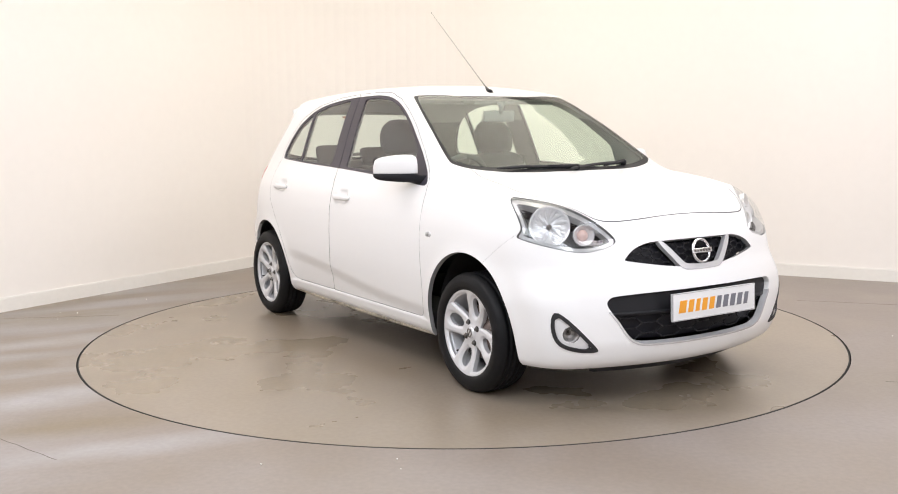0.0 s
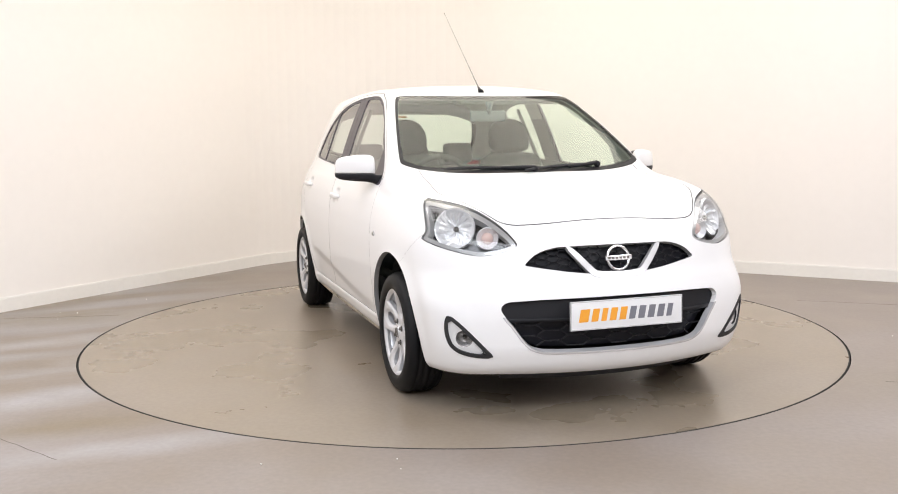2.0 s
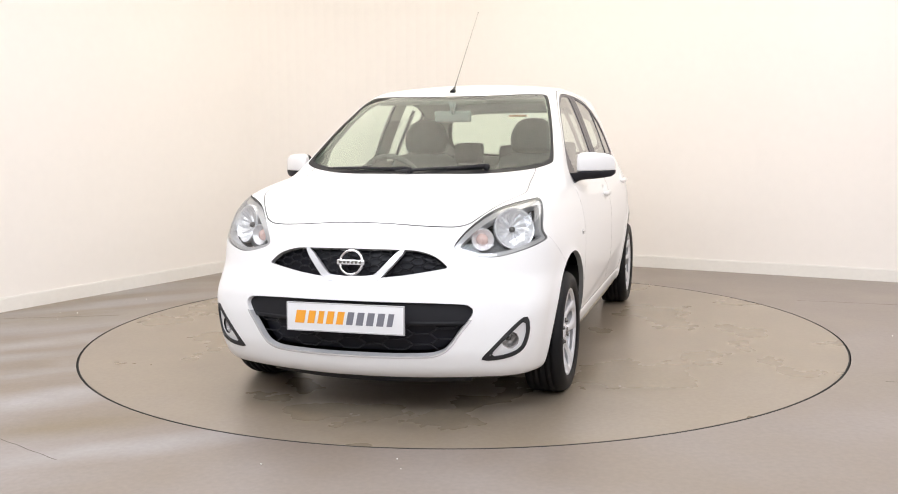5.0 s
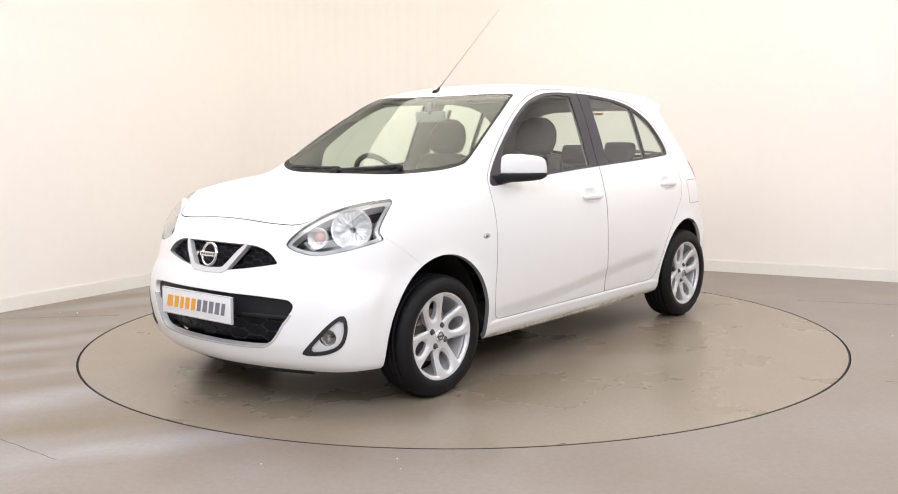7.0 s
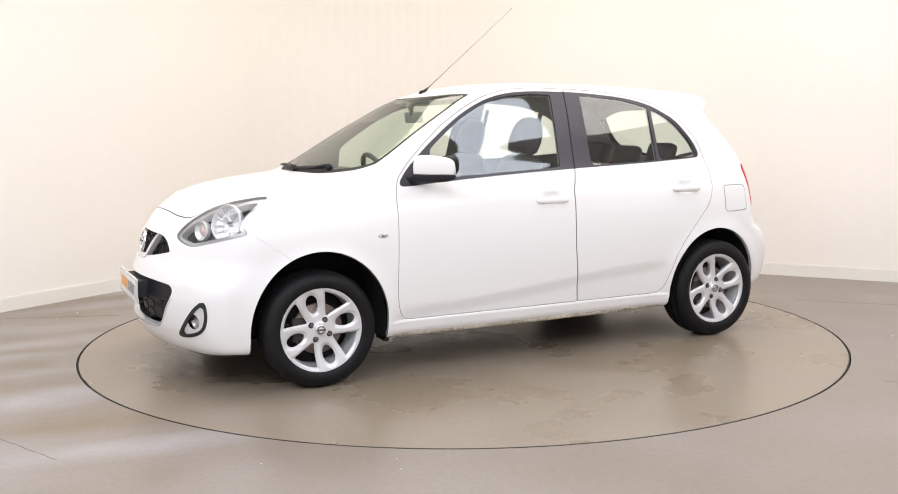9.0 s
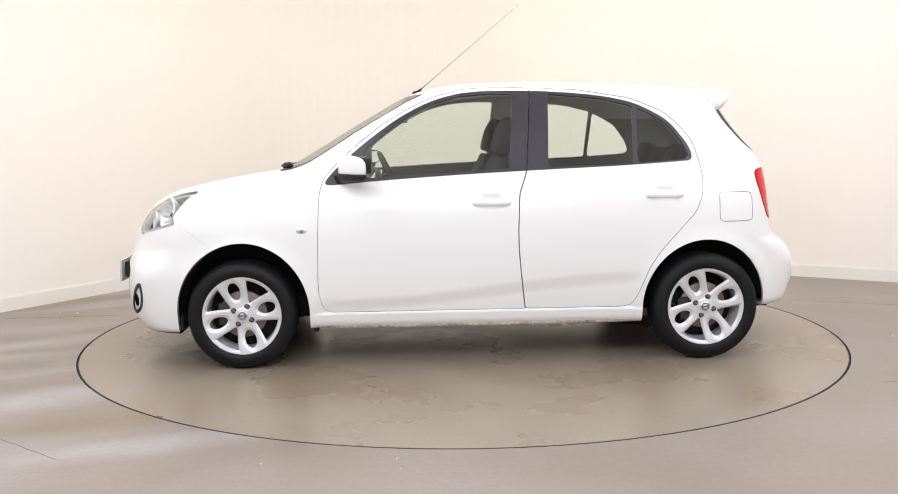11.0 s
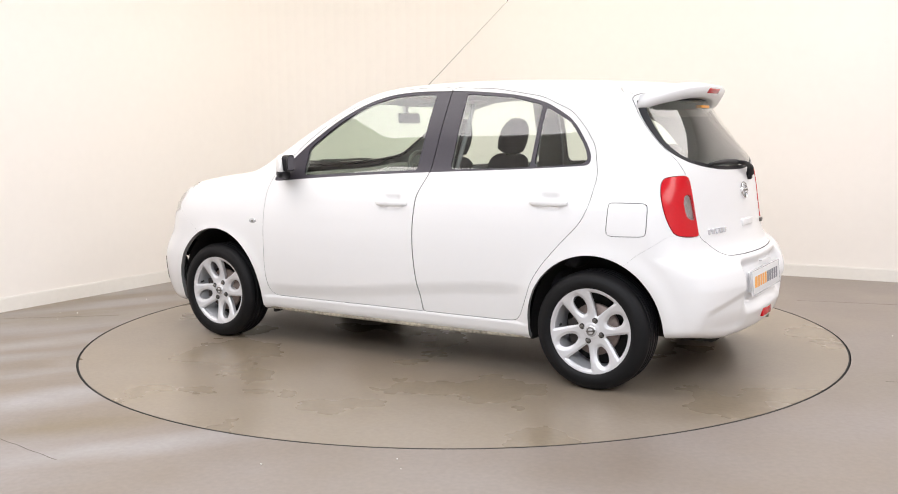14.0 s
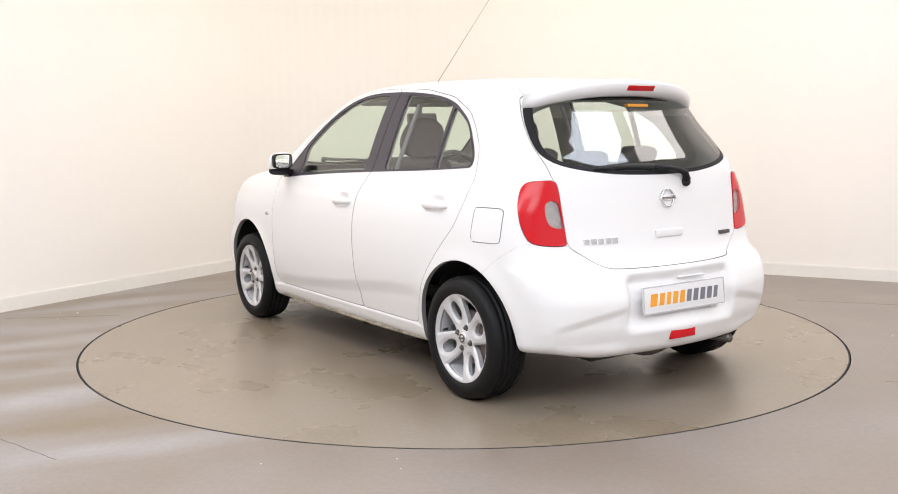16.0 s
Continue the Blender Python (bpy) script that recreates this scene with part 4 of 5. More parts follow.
# head lamps, tail lamps, fog lamps
for s in (1, -1):
    side_of = (s,)
    lamp = panel("headlamp", ["headlamp", "headlamp_in"], LENS, car, side_of, offset=.001, rim=0, label="clear plastic headlamp lens")
    panel("bezel", ["headlamp"], BEZEL, lamp, side_of, offset=-.010, rim=.035, label="silver bezel inside the headlamp")
    panel("housing", ["headlamp_in"], LAMP_DARK, lamp, side_of, offset=-.095, rim=0, label="dark grey lamp housing")
    panel("seal", ["headlamp"], SEAL, lamp, side_of, offset=-.045, rim=.01)
    for place, way, r, d, mat_in in (((1.655, .655, .808), (.80, .52, .22), .084, .036, None), ((1.752, .535, .765), (.9, .36, .1), .044, .026, AMBER)):
        m = facing((place[0], place[1] * s, place[2]), (way[0], way[1] * s, way[2]))
        m = m @ Matrix.Translation((0, 0, -.026)) @ Matrix.Rotation(radians(90), 4, "X")
        bm = bmesh.new()
        revolve(bm, [(.001, -d), (r * .3, -d * .95), (r * .6, -d * .7), (r * .85, -d * .32), (r, .004), (r * 1.07, .006), (r * 1.1, -.004), (r * 1.0, -d)], 40)
        # pressed facets: upright flutes and a pillow pattern in the bowl
        for v in bm.verts:
            if v.co.y < .001 and math.hypot(v.co.x, v.co.z) > r * .2 and mat_in is None:
                v.co.y += .0045 * math.sin(v.co.x * 310) + .003 * math.sin(v.co.z * 240)
        bm.transform(m)
        cpart("reflector", bm, REFLECTOR, lamp, "bright faceted reflector bowl", smooth=mat_in is not None)
        bm = bmesh.new()
        revolve(bm, [(.001, -.014), (r * .12, -.017), (r * .15, -.026), (r * .15, -d)] if mat_in is None else [(.001, -.002), (r * .45, -.006), (r * .62, -.02), (r * .6, -d)], 24)
        bm.transform(m)
        cpart("bulb", bm, mat_in or STEEL, lamp, "pink-amber indicator bulb" if mat_in else "lamp bulb with a dark cap")
    tail = panel("tail_lamp", ["taillamp"], RED, car, side_of, offset=.004, rim=.02, label="red tail lamp")
    panel("reversing_lens", ["tail_clear"], LENS, tail, side_of, offset=.003, rim=.0, label="clear reversing lamp lens")
    panel("reversing_reflector", ["tail_clear"], RIBBED, tail, side_of, offset=-.008, rim=0, label="bright ribbed reflector")
    fog = panel("fog_lamp", ["fog_bezel"], SEAL, car, side_of, offset=.003, rim=.035, label="fog lamp in a black surround")
    panel("fog_trim", ["fog_inner"], FOG_TRIM, fog, side_of, offset=-.004, rim=0, label="silver fog lamp trim")
    c = Vector((1.806, .660, .352))
    m = facing((c.x - .022, (c.y - .008) * s, c.z), (.90, .43 * s, 0)) @ Matrix.Rotation(radians(90), 4, "X")
    bm = bmesh.new()
    revolve(bm, [(.001, -.022), (.02, -.02), (.034, -.006), (.036, .012), (.041, .013), (.043, .006), (.044, -.03)], 32)
    bm.transform(m)
    cpart("fog_bowl", bm, RIBBED, fog, "grey reflecting fog lamp bowl")
    bm = bmesh.new()
    revolve(bm, [(.001, .006), (.018, .005), (.034, .002)], 32)
    bm.transform(m)
    cpart("fog_lens", bm, LENS, fog, "clear round fog lamp lens")
    bm = bmesh.new()
    revolve(bm, [(.001, -.002), (.008, -.004), (.011, -.02)], 16)
    bm.transform(m)
    cpart("fog_bulb", bm, STEEL, fog)
    # side repeater
    y = flank(.912, .718)
    bm = bmesh.new()
    bmesh.ops.create_uvsphere(bm, u_segments=24, v_segments=12, radius=1)
    bm.transform(Matrix.Translation((.912, s * (y + .001), .718)) @ Matrix.Diagonal((.026, .009, .012, 1)))
    rep = cpart("side_repeater", bm, LENS, label="small clear side indicator")
    bm = bmesh.new()
    bmesh.ops.create_uvsphere(bm, u_segments=16, v_segments=8, radius=1)
    bm.transform(Matrix.Translation((.912, s * (y + .001), .718)) @ Matrix.Diagonal((.010, .006, .007, 1)))
    cpart("bulb", bm, STEEL, rep)
    bm = bmesh.new()
    bmesh.ops.create_uvsphere(bm, u_segments=24, v_segments=12, radius=1)
    bm.transform(Matrix.Translation((.912, s * (y - .001), .718)) @ Matrix.Diagonal((.029, .0045, .0145, 1)))
    cpart("surround", bm, SATIN, rep)

# grilles
panel("grille_backing", ["grille"], GLOSSY, car, BOTH, offset=-.038, rim=0, label="black backing of the upper grille")
vbar = panel("chrome_v", ["vbar"], SATIN, car, BOTH, offset=.004, rim=.025, label="satin chrome V bar in the grille")
mouth = panel("lower_grille", ["mouth"], GLOSSY, car, BOTH, offset=-.055, rim=0, label="black backing of the lower grille")
panel("grille_panel", ["mouth"], BLACK, mouth, BOTH, offset=-.022, rim=.02, keep=lambda c: c[:, 2] > .425, label="satin black panel behind the number plate")
panel("mouth_trim", ["mouth_lip"], SATIN, mouth, BOTH, offset=.002, rim=.03, keep=lambda c: c[:, 2] < .445, label="silver trim along the lower grille")
panel("mouth_edge", ["mouth_lip"], PAINT, mouth, BOTH, offset=.001, rim=.03, keep=lambda c: c[:, 2] >= .445)


def honeycomb(name, inside, w, h, y_span, z0, z1, depth, parent, label):
    """Bars along stretched hexagons, laid behind the nose's surface."""
    bm = bmesh.new()
    edges = set()
    rows = int((z1 - z0) / h) + 3
    for r in range(-1, rows):
        for c in range(-9, 10):
            y, z = c * w * .75 * 1.0, z0 + r * h + (h / 2 if c % 2 else 0)
            hexa = [(y - w / 2, z), (y - w / 4, z + h / 2), (y + w / 4, z + h / 2), (y + w / 2, z), (y + w / 4, z - h / 2), (y - w / 4, z - h / 2)]
            for i in range(6):
                a, b = hexa[i], hexa[(i + 1) % 6]
                key = tuple(sorted(((round(a[0], 4), round(a[1], 4)), (round(b[0], 4), round(b[1], 4)))))
                edges.add(key)
    for a, b in sorted(edges):
        pts = [(a[0] + (b[0] - a[0]) * t, a[1] + (b[1] - a[1]) * t) for t in (0, .5, 1)]
        if all(inside(y, z) for y, z in pts):
            tube(bm, [(nose(y, z) - depth, y, z) for y, z in pts], .0032, 5)
    return cpart(name, bm, BLACK, parent, label)


G, M, V = bezel(GRILLE), bezel(MOUTH), bezel(VBAR)
in_poly = lambda p, y, z: outline(p, np.array([y]), np.array([z]))[0] < -.002
outside_v = lambda y, z: y > .105 + (z - .61) * .95
for which in (-1, 0, 1):
    honeycomb("upper_mesh", lambda y, z: in_poly(G, abs(y), z) and not in_poly(V, abs(y), z) and outside_v(abs(y), z) * (1 if y > 0 else -1) == which, .062, .030, .42, .59, .74, .022, None, "black honeycomb grille mesh")
honeycomb("lower_mesh", lambda y, z: in_poly(M, abs(y), z) and z < .43, .135, .046, .5, .29, .43, .034, mouth, "black honeycomb grille mesh")
bm = bmesh.new()
loft(bm, [[(nose(y, .43) - .02, y, .436), (nose(y, .43) - .02, y, .420), (nose(y, .43) - .05, y, .420), (nose(y, .43) - .05, y, .436)] for y in np.linspace(-.485, .485, 25)])
cpart("grille_bar", bm, BLACK, mouth)


def emblem(name, place, normal, r, parent, label):
    m = facing(place, normal)
    bm = bmesh.new()
    n = 48
    rings = []
    for k in range(n):
        a = 2 * math.pi * k / n
        rings.append([(rr * math.cos(a), rr * math.sin(a), z) for rr, z in ((r * .80, 0), (r * .82, .008), (r * .91, .011), (r, .007), (r * 1.01, 0))])
    rings.append(rings[0])
    loft(bm, rings, closed=False)
    box(bm, -r * 1.12, r * 1.12, -r * .20, r * .20, -.002, .012, bevel=.003)
    bm.transform(m)
    ob = cpart(name, bm, CHROME, parent, label)
    bm = bmesh.new()
    for k in range(6):
        box(bm, -r * .92 + k * r * .32, -r * .92 + k * r * .32 + r * .20, -r * .09, r * .09, .0115, .0128)
    bm.transform(m)
    cpart("emblem_bars", bm, STEEL, ob, smooth=False)
    return ob


emblem("front_badge", (nose(0, .675) + .004, 0, .675), (1, 0, .22), .056, None, "round chrome emblem with a cross bar")
emblem("rear_badge", (stern(0, .907) - .001, -.01, .907), (-1, 0, .14), .044, tailgate, "round chrome emblem with a cross bar")


def number_plate(name, place, normal, frame_mat):
    m = facing(place, normal)
    bm = bmesh.new()
    box(bm, -.26, .26, -.0565, .0565, -.004, .004, bevel=.0015)
    bm.transform(m)
    plate = cpart(name, bm, PLATE, label="white show plate with orange and grey bars")
    bm = bmesh.new()
    for x0, x1, y0, y1 in ((-.264, .264, .0565, .0605), (-.264, .264, -.0605, -.0565), (-.264, -.26, -.0565, .0565), (.26, .264, -.0565, .0565)):
        box(bm, x0, x1, y0, y1, -.006, .0055)
    bm.transform(m)
    cpart("plate_border", bm, frame_mat, plate, smooth=False)
    x = -.222
    slant = Matrix(((1, .20, 0, 0), (0, 1, 0, 0), (0, 0, 1, 0), (0, 0, 0, 1)))
    for mat, word, widths in ((ORANGE, "orange slanted bar of a printed mark", (.054, .042, .036, .042, .042)), (GREY, "grey slanted bar of a printed mark", (.040, .042, .042, .042, .036))):
        for k, w in enumerate(widths):
            bm = bmesh.new()
            h, e = .027, .004
            box(bm, x, x + w - .011, -h, h, e - .001, e + .0012, bevel=.0004)
            bm.transform(m @ slant)
            cpart("plate_bar", bm, mat, plate, word if k == 0 else "", smooth=False)
            x += w + .0035


number_plate("front_number_plate", (2.003, 0, .452), (1, 0, .03), SATIN)
number_plate("rear_number_plate", (-1.818, 0, .472), (-1, 0, .10), SATIN)
bm = bmesh.new()
box(bm, 1.93, 1.999, -.20, .20, .41, .495, bevel=.004)
cpart("plate_bracket", bm, SEAL)
bm = bmesh.new()
box(bm, -1.812, -1.78, -.22, .22, .42, .52, bevel=.004)
cpart("plate_bracket", bm, PAINT)

# doors' handles and mirrors
for s, f_door, r_door in ((1, front_left, rear_left), (-1, front_right, rear_right)):
    for (hx, hz), door in zip(HANDLES, (f_door, r_door)):
        bm = bmesh.new()
        rings = []
        for t in np.linspace(-1, 1, 21):
            x = hx + .098 * t
            out = flank(x, hz - .03) + .022 * (1 - abs(t) ** 3.5) - .004
            hh = .0165 * (1 - .45 * abs(t) ** 4)
            rings.append([(x, s * (out + .010 * math.sin(a)), hz - .002 + hh * math.cos(a)) for a in np.linspace(0, 2 * math.pi, 13)[:-1]])
        loft(bm, rings)
        handle = cpart("door_handle", bm, PAINT, door, "white door handle")
        if hx > -.5:
            bm = bmesh.new()
            revolve(bm, [(.001, .004), (.008, .004), (.0095, 0)], 16)
            bm.transform(Matrix.Translation((hx - .078, s * (flank(hx - .078, hz) + .012), hz - .004)) @ Matrix.Diagonal((1, s, 1, 1)))
            cpart("lock_cap", bm, SATIN, door)
    # the cap: flat below, domed above, its leading edge swept back towards the tip
    cap_rows = [(.762, .55, .70), (.768, .82, .86), (.785, .96, .96), (.815, 1.0, 1.0), (.850, 1.0, 1.0), (.880, .99, .98), (.905, .97, .95), (.925, .92, .88), (.938, .80, .74), (.944, .55, .45)]

    def mirror_span(y):
        u = (y - .762) / .182
        return .662 - .100 * u, .728 - .06 * u - .070 * u ** 2.6

    bm = bmesh.new()
    rings = []
    for y, kx, kz in cap_rows:
        x0, x1 = mirror_span(y)
        xm, hx = (x0 + x1) / 2, (x1 - x0) / 2 * kx
        ring = [(xm + hx * .92, s * y, 1.0105), (xm - hx * .98, s * y, 1.0105)]
        for a in np.linspace(math.pi, 0, 17):
            c, sn = math.cos(a), math.sin(a)
            ring.append((xm + hx * math.copysign(abs(c) ** .62, c), s * y, 1.016 + (.094 - .012 * (y - .762) / .18) * kz * abs(sn) ** .62))
        rings.append(ring)
    loft(bm, rings)
    mirror = cpart("door_mirror", bm, PAINT, f_door, "white door mirror housing with a black base")
    # the base: flush under the cap, running down and in to the black corner of the door
    bm = bmesh.new()
    rings = []
    for y, kx, low in [(.722, .62, .940), (.742, .66, .944), (.758, .78, .952), (.775, .93, .960), (.80, .99, .965), (.85, 1.0, .968), (.90, .97, .973), (.925, .92, .978), (.938, .80, .986), (.945, .5, .994)]:
        x0, x1 = mirror_span(max(y, .762))
        xm, hx = (x0 + x1) / 2, (x1 - x0) / 2 * kx
        if y < .775:
            xm += (.775 - y) * .75
        top = 1.0095 if y > .76 else 1.000
        ring = [(xm - hx, s * y, top), (xm + hx, s * y, top)]
        for a in np.linspace(0, math.pi, 15):
            c, sn = math.cos(a), math.sin(a)
            ring.append((xm + hx * math.copysign(abs(c) ** .8, c), s * y, top - .008 - (top - .008 - low) * abs(sn) ** .8))
        rings.append(ring)
    loft(bm, rings)
    cpart("mirror_base", bm, BLACK, f_door, "black mirror base")
    for name, x0, x1, hy, hz, mat, word in (("mirror_surround", .586, .548, .078, .045, BLACK, "black mirror rim"), ("mirror_glass", .5485, .5445, .068, .038, MIRROR, "mirror glass")):
        bm = bmesh.new()
        plate = [(hy * (abs(math.cos(a)) ** .5) * math.copysign(1, math.cos(a)), hz * (abs(math.sin(a)) ** .5) * math.copysign(1, math.sin(a))) for a in np.linspace(0, 2 * math.pi, 33)[:-1]]
        loft(bm, [[(x + .036 - .52 * y, s * (.850 + y), 1.055 + z) for y, z in plate] for x in (x0, x1)])
        cpart(name, bm, mat, f_door, word, smooth=False)

# spoiler
bm = bmesh.new()
rings = []
for u in np.linspace(-1, 1, 41):
    y = .550 * u
    e = abs(u) ** 3.5
    lip = lambda x, z, ex, ez: (x + .35 * y * y + (ex - x - .06) * e * .9, y, z - .05 * (y / .5) ** 2 * .55 + (ez - z) * e * .75)
    top0, top1 = crown(-1.24 , y * .93), crown(-1.34, y * .93)
    rings.append([(-1.24, y * .97, top0 - .004), (-1.33, y * .985, top1 + .004 - .02 * e), lip(-1.46, 1.455, -1.39, 1.40), lip(-1.538, 1.440, -1.37, 1.36), lip(-1.546, 1.430, -1.37, 1.35),
                  lip(-1.512, 1.378, -1.37, 1.33), lip(-1.47, 1.376, -1.36, 1.33), (-1.35, y * .96, crown(-1.34, y * .93) - .075)])
loft(bm, rings)
spoiler = cpart("roof_spoiler", bm, PAINT, None, "white painted spoiler at the rear of the roof")
bm = bmesh.new()
a, b = Vector((-1.5405, 0, 1.4215)), Vector((-1.519, 0, 1.388))
d = (a - b).normalized()
m = facing((a + b) / 2 + Vector((-.002, 0, .006)), (-d.z, 0, d.x), (d.x, 0, d.z))
box(bm, -.085, .085, -.0135, .0135, -.002, .003, bevel=.001)
bm.transform(m)
cpart("brake_light", bm, RED, spoiler, "red high-level brake light")

# tailgate pieces
bm = bmesh.new()
for k in range(5):
    y = .470 - .036 * k
    x = stern(y, .735)
    box(bm, x - .010, x + .004, y - .026, y, .724, .748, bevel=.001)
cpart("model_letters", bm, SATIN, tailgate, "row of small chrome bars", smooth=False)
bm = bmesh.new()
for k in range(3):
    y = -.385 - .032 * k
    x = stern(y, .723)
    box(bm, x - .009, x + .004, y - .024, y, .714, .732, bevel=.001)
cpart("trim_letters", bm, STEEL, tailgate, "three small dark bars", smooth=False)
bm = bmesh.new()
x = stern(0, .75)
box(bm, x - .010, x + .02, -.088, .082, .733, .768, bevel=.005)
cpart("tailgate_handle", bm, PAINT, tailgate, "white tailgate release handle")
bm = bmesh.new()
box(bm, stern(.02, .31) - .004, stern(.02, .31) + .03, -.058, .10, .285, .327, bevel=.003)
cpart("rear_fog_light", bm, RED, car, "red rear fog light in the bumper")
bm = bmesh.new()
box(bm, -1.802, -1.77, -.15, .02, .552, .559, bevel=.002)
cpart("plate_lamp", bm, PAINT)


def skin(y, z, lift):
    return (stern(y, z) - lift, y, z)


bm = bmesh.new()
tube(bm, [skin(-.145, .985, .018), skin(-.128, 1.02, .028), skin(-.08, 1.035, .03), skin(-.02, 1.045, .028), skin(.06, 1.052, .024)], [.019, .016, .013, .012, .009], 10)
wiper = cpart("rear_wiper", bm, BLACK, tailgate, "black rear wiper arm and blade")
bm = bmesh.new()
tube(bm, [skin(y, 1.045 + .014 * math.sin((y + .05) * 6), .014) for y in np.linspace(-.03, .385, 9)], [.006, .010, .012, .012, .012, .011, .010, .008, .005], 8)
cpart("wiper_blade", bm, SEAL, tailgate, "black wiper blade")
bm = bmesh.new()
x = stern(-.145, .975)
revolve(bm, [(.001, .022), (.016, .022), (.02, .015), (.021, -.01)], 20)
bm.transform(Matrix.Translation((x, -.148, .975)) @ Matrix.Rotation(radians(90), 4, "Z"))
cpart("wiper_pivot", bm, BLACK, tailgate)

# front wipers, washer jets, aerial
for pivot, tip, mid in (((1.085, -.02), (1.02, -.43), (1.07, -.2)), ((1.02, .36), (1.085, -.03), (1.08, .17))):
    bm = bmesh.new()
    q = [pivot, ((pivot[0] + mid[0]) / 2 + .003, (pivot[1] + mid[1]) / 2), mid]
    tube(bm, [(x, y, crown(x, y) + .020) for x, y in q], [.012, .009, .007], 8)
    arm = cpart("wiper_arm", bm, BLACK, None, "black windscreen wiper")
    bm = bmesh.new()
    tube(bm, [(pivot[0] + (tip[0] - pivot[0]) * t - .02 + .03 * t * t, pivot[1] + (tip[1] - pivot[1]) * t, crown(pivot[0] + (tip[0] - pivot[0]) * t, pivot[1] + (tip[1] - pivot[1]) * t) + .013) for t in np.linspace(0, 1.15, 10)], [.004] + [.008] * 8 + [.004], 6)
    cpart("wiper_blade", bm, SEAL, arm)
    bm = bmesh.new()
    bmesh.ops.create_uvsphere(bm, u_segments=16, v_segments=8, radius=.018)
    bm.transform(Matrix.Translation((pivot[0], pivot[1], crown(*pivot) + .012)))
    cpart("wiper_pivot", bm, BLACK, arm)
ANT = Vector((.302, -.021, crown(.302, -.021) - .004))
tip = Vector((-.318, -.033, 1.963))
d = (tip - ANT).normalized()
bm = bmesh.new()
tube(bm, [ANT, ANT + Vector((0, 0, .006)), ANT + d * .02, ANT + d * .05], [.020, .017, .011, .006], 12)
base = cpart("aerial_base", bm, BLACK, None, "black base of the roof aerial")
bm = bmesh.new()
tube(bm, [ANT + d * .03, ANT + d * .13, tip], [.0036, .0019, .0009], 8)
cpart("aerial", bm, STEEL, base, "thin long roof aerial")
bm = bmesh.new()
bmesh.ops.create_uvsphere(bm, u_segments=10, v_segments=6, radius=.0035)
bm.transform(Matrix.Translation(tip))
cpart("aerial_tip", bm, STEEL, base)

# ---- inside the car ----


def cushion(bm, x0, x1, y0, y1, z0, z1, r, m=None):
    return box(bm, x0, x1, y0, y1, z0, z1, m, r)


def seat(y):
    lean = Matrix.Translation((-.01, y, .56)) @ Matrix.Rotation(radians(-17), 4, "Y")
    bm = bmesh.new()
    cushion(bm, -.10, .42, y - .24, y + .24, .42, .58, .06)
    st = cpart("front_seat", bm, CLOTH, None, "dark grey cloth front seat")
    bm = bmesh.new()
    rings = []
    for z, hw, th in ((0, .22, .08), (.1, .235, .085), (.3, .24, .075), (.43, .225, .06), (.51, .20, .05), (.535, .15, .04)):
        rings.append([(.0 + th * (abs(math.cos(a)) ** .6) * math.copysign(1, math.cos(a)) , hw * (abs(math.sin(a)) ** .6) * math.copysign(1, math.sin(a)), z) for a in np.linspace(0, 2 * math.pi, 21)[:-1]])
    loft(bm, rings)
    bm.transform(lean)
    cpart("backrest", bm, CLOTH, st)
    bm = bmesh.new()
    rings = []
    for z, hw, th in ((.550, .09, .035), (.565, .125, .050), (.62, .140, .055), (.68, .132, .055), (.73, .105, .045), (.757, .065, .03), (.765, .02, .01)):
        rings.append([(.012 + th * (abs(math.cos(a)) ** .7) * math.copysign(1, math.cos(a)), hw * (abs(math.sin(a)) ** .7) * math.copysign(1, math.sin(a)), z) for a in np.linspace(0, 2 * math.pi, 21)[:-1]])
    loft(bm, rings)
    bm.transform(lean)
    cpart("headrest", bm, CLOTH, st)
    for dy in (-.05, .05):
        bm = bmesh.new()
        tube(bm, [lean @ Vector((0, dy, .51)), lean @ Vector((.005, dy, .58))], .006, 8)
        cpart("headrest_post", bm, STEEL, st)


seat(.345)
seat(-.345)
bm = bmesh.new()
cushion(bm, -.95, -.50, -.60, .60, .42, .58, .06)
bench = cpart("rear_bench", bm, CLOTH, None, "dark grey cloth rear bench")
for y0, y1 in ((-.61, .0), (.005, .61)):
    bm = bmesh.new()
    cushion(bm, -.06, .06, y0, y1, 0, .46, .05, Matrix.Translation((-.98, 0, .54)) @ Matrix.Rotation(radians(-20), 4, "Y"))
    cpart("backrest", bm, CLOTH, bench)
for y in (-.34, .34, .0):
    bm = bmesh.new()
    h = .0 if y else -.02
    cushion(bm, -.04, .04, y - .11, y + .11, .48, .63 + h, .035, Matrix.Translation((-.985, 0, .54)) @ Matrix.Rotation(radians(-20), 4, "Y"))
    cpart("headrest", bm, CLOTH, bench)
bm = bmesh.new()
cushion(bm, -1.60, -1.16, -.55, .55, .90, .925, .01)
cpart("parcel_shelf", bm, LINING, None, "dark grey parcel shelf")
bm = bmesh.new()
rings = []
for y in np.linspace(-.66, .66, 25):
    b = .16 * (y / .66) ** 2
    hump = .035 * math.exp(-((y + .35) / .2) ** 2)
    rings.append([(1.02 - b, y, .965), (.88 - b, y, .985), (.72 - b * .7, y, .985 + hump), (.60 - b * .5, y, .970 + hump), (.55 - b * .4, y, .90), (.60 - b * .4, y, .74), (.70, y, .60), (1.0 - b, y, .60)])
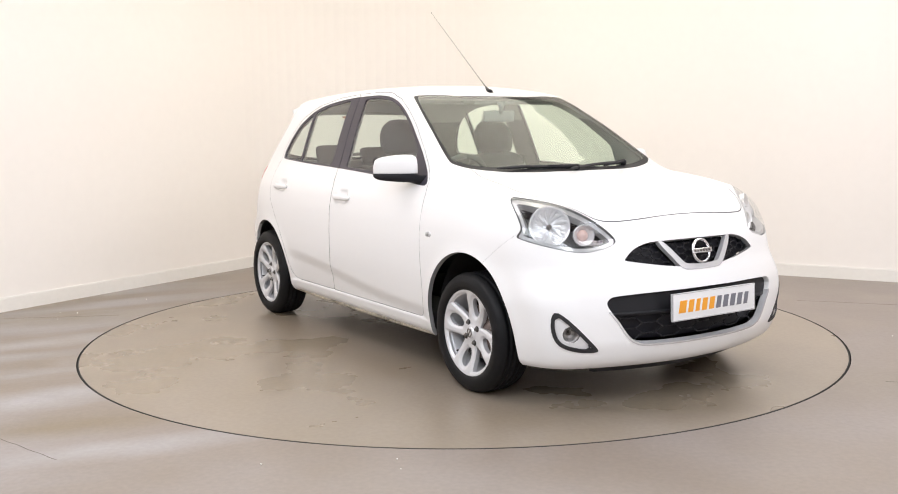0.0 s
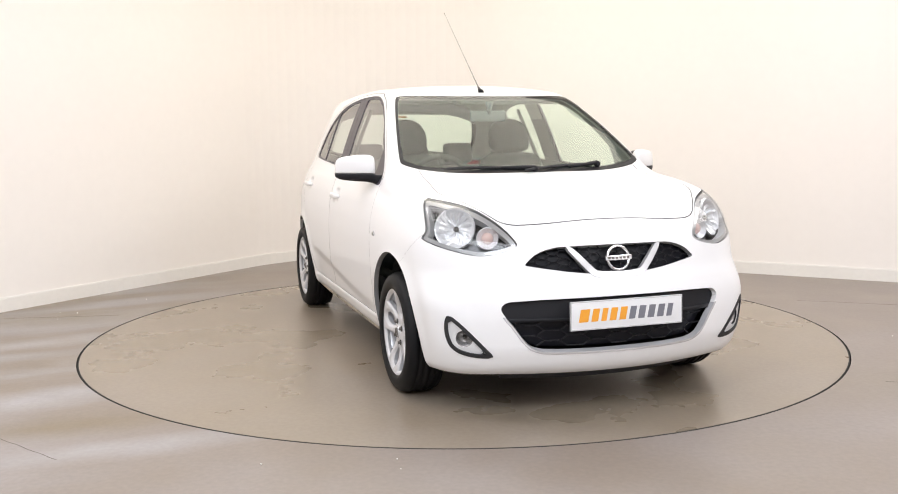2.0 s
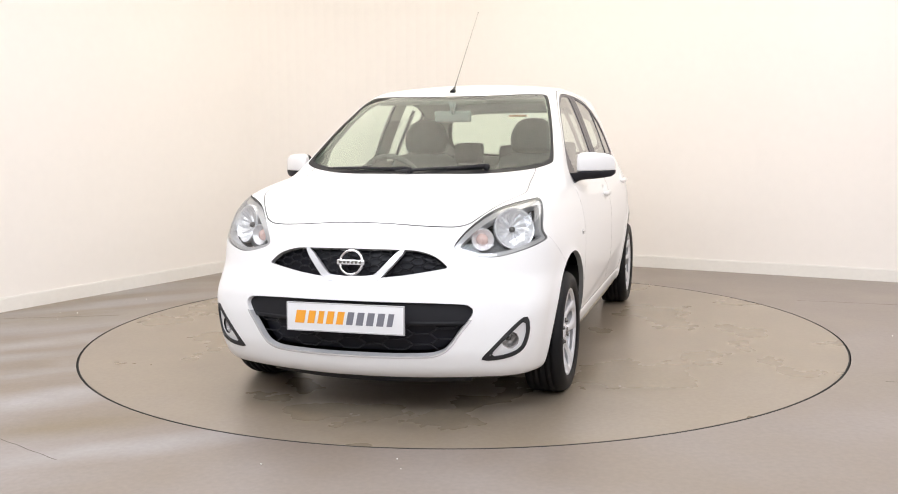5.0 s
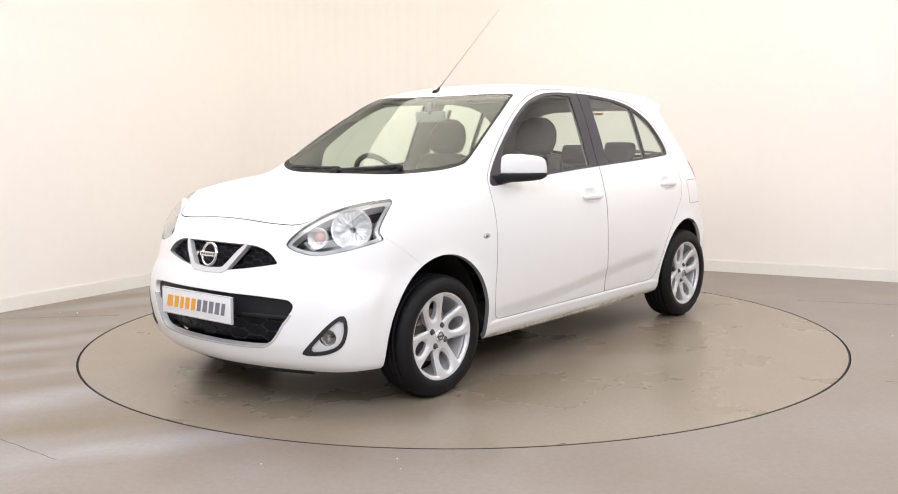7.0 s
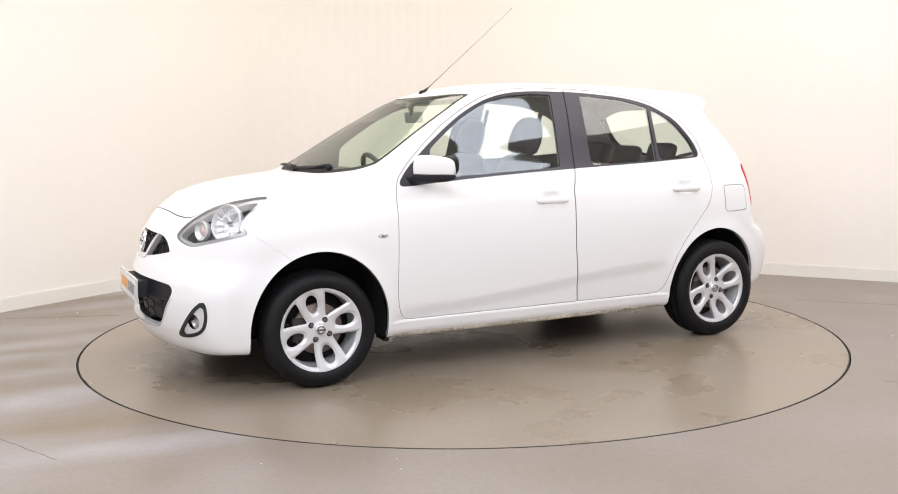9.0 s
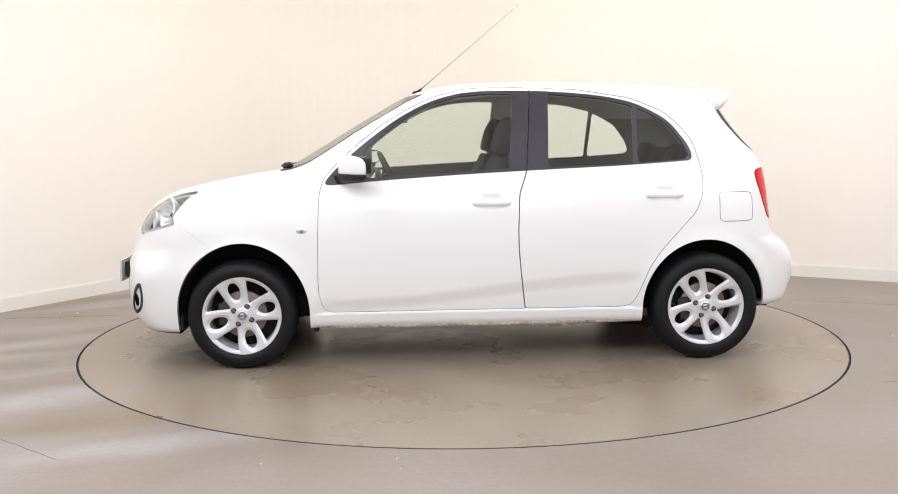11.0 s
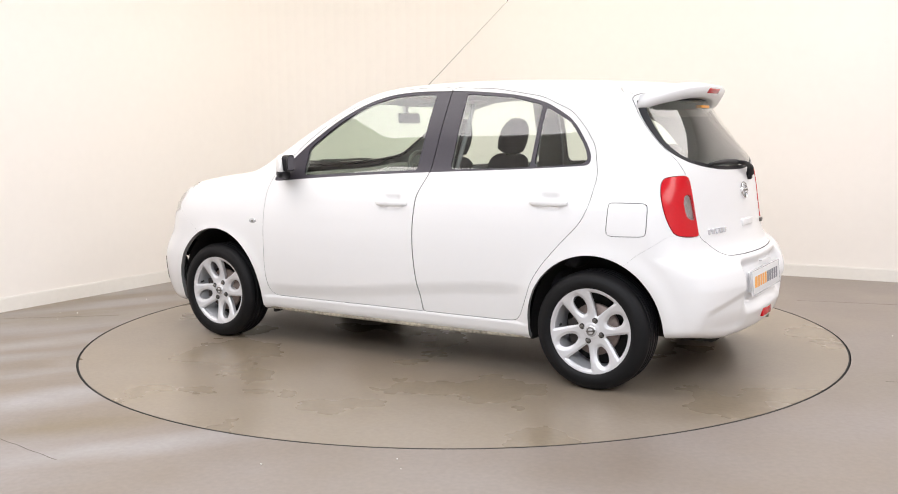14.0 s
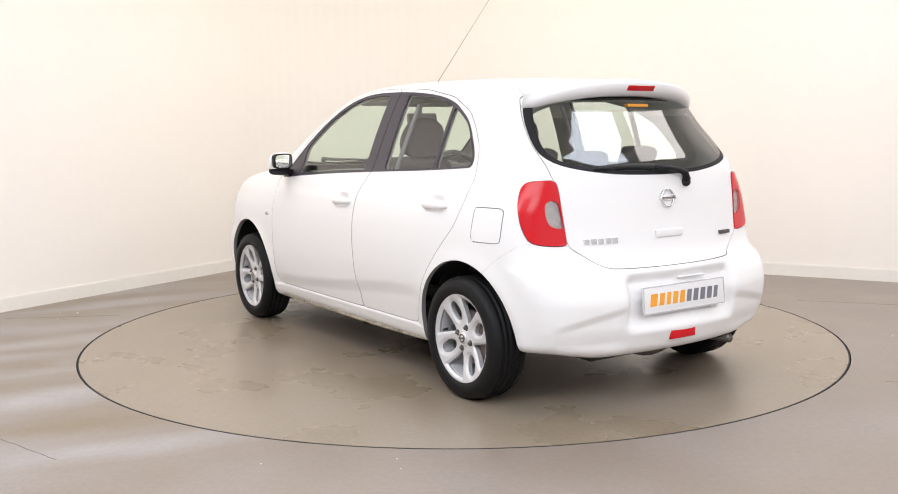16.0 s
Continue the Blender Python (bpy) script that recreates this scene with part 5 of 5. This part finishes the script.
loft(bm, rings)
dash = cpart("dashboard", bm, DASH, None, "dark grey plastic dashboard")
for y in (-.60, -.10, .10, .60):
    bm = bmesh.new()
    revolve(bm, [(.03, 0), (.048, .004), (.052, .010), (.048, .014), (.036, .008), (.034, -.01), (.001, -.012)], 24)
    bm.transform(Matrix.Translation((.563 - .03 * (abs(y) > .3), y, .925)) @ Matrix.Rotation(radians(90), 4, "Z"))
    cpart("air_vent", bm, SATIN, dash, "round silver-ringed air vent")
wheel_m = Matrix.Translation((.45, -.345, .925)) @ Matrix.Rotation(radians(-64), 4, "Y")
bm = bmesh.new()
ring = [(.178 * math.cos(a), .178 * math.sin(a), 0) for a in np.linspace(0, 2 * math.pi, 41)]
tube(bm, ring, .016, 10)
for a in (0, math.pi, -math.pi / 2 + math.pi):
    c, sn = math.cos(a + math.pi / 2), math.sin(a + math.pi / 2)
    tube(bm, [(.03 * c, .03 * sn, -.02), (.17 * c, .17 * sn, 0)], .015, 8)
box(bm, -.065, .065, -.075, .075, -.05, -.005, bevel=.02)
bm.transform(wheel_m)
cpart("steering_wheel", bm, DASH, None, "dark grey steering wheel")
bm = bmesh.new()
box(bm, -.012, .012, -.108, .108, -.032, .032, bevel=.011)
bm.transform(Matrix.Translation((.365, -.005, 1.305)) @ Matrix.Rotation(radians(8), 4, "Y"))
mirror_in = cpart("rear_view_mirror", bm, LINING, None, "grey rear-view mirror behind the windscreen")
bm = bmesh.new()
tube(bm, [(.37, 0, 1.32), (.385, 0, 1.35), (.385, 0, 1.385)], [.012, .014, .025], 10)
cpart("mirror_stalk", bm, LINING, mirror_in)
bm = bmesh.new()
box(bm, .22, .34, -.16, .16, 1.375, 1.395, bevel=.008)
cpart("roof_console", bm, HEADLINER, None, "pale roof console")
for y in (-.33, .33):
    bm = bmesh.new()
    box(bm, -.08, .08, -.17, .17, -.006, .006, Matrix.Translation((.16, y, 1.395)) @ Matrix.Rotation(radians(10), 4, "Y"), bevel=.005)
    cpart("sun_visor", bm, HEADLINER)
bm = bmesh.new()
box(bm, .3, .62, -.11, .11, .45, .82, bevel=.03)
box(bm, -.2, .4, -.10, .10, .40, .56, bevel=.03)
cpart("centre_console", bm, DASH, None, "dark grey centre console")
for s in (1, -1):
    bm = bmesh.new()
    tube(bm, [(-.40, s * .50, 1.36), (-.395, s * .57, 1.20), (-.38, s * .63, 1.05), (-.37, s * .66, .9)], .012, 8)
    cpart("seat_belt", bm, LINING)
bm = bmesh.new()
box(bm, -1.48, -1.45, -.10, .03, 1.325, 1.34, bevel=.002)
cpart("window_sticker", bm, ORANGE, tailgate, "small orange and white label inside the rear window")


# ---- motion ----
HEADING = [(0.0, -56.81), (0.5, -58.02), (1.0, -60.91), (1.5, -65.25), (2.0, -70.95), (2.5, -76.82)]
HEADING += [(t / 2, -76.82 - 11.72 * (t / 2 - 2.5)) for t in range(6, 33)]


def motions():
    for thing in (turntable, car):
        walk(thing, [(t, pose(0, 0, 0, 0, 0, a)) for t, a in HEADING])


motions()
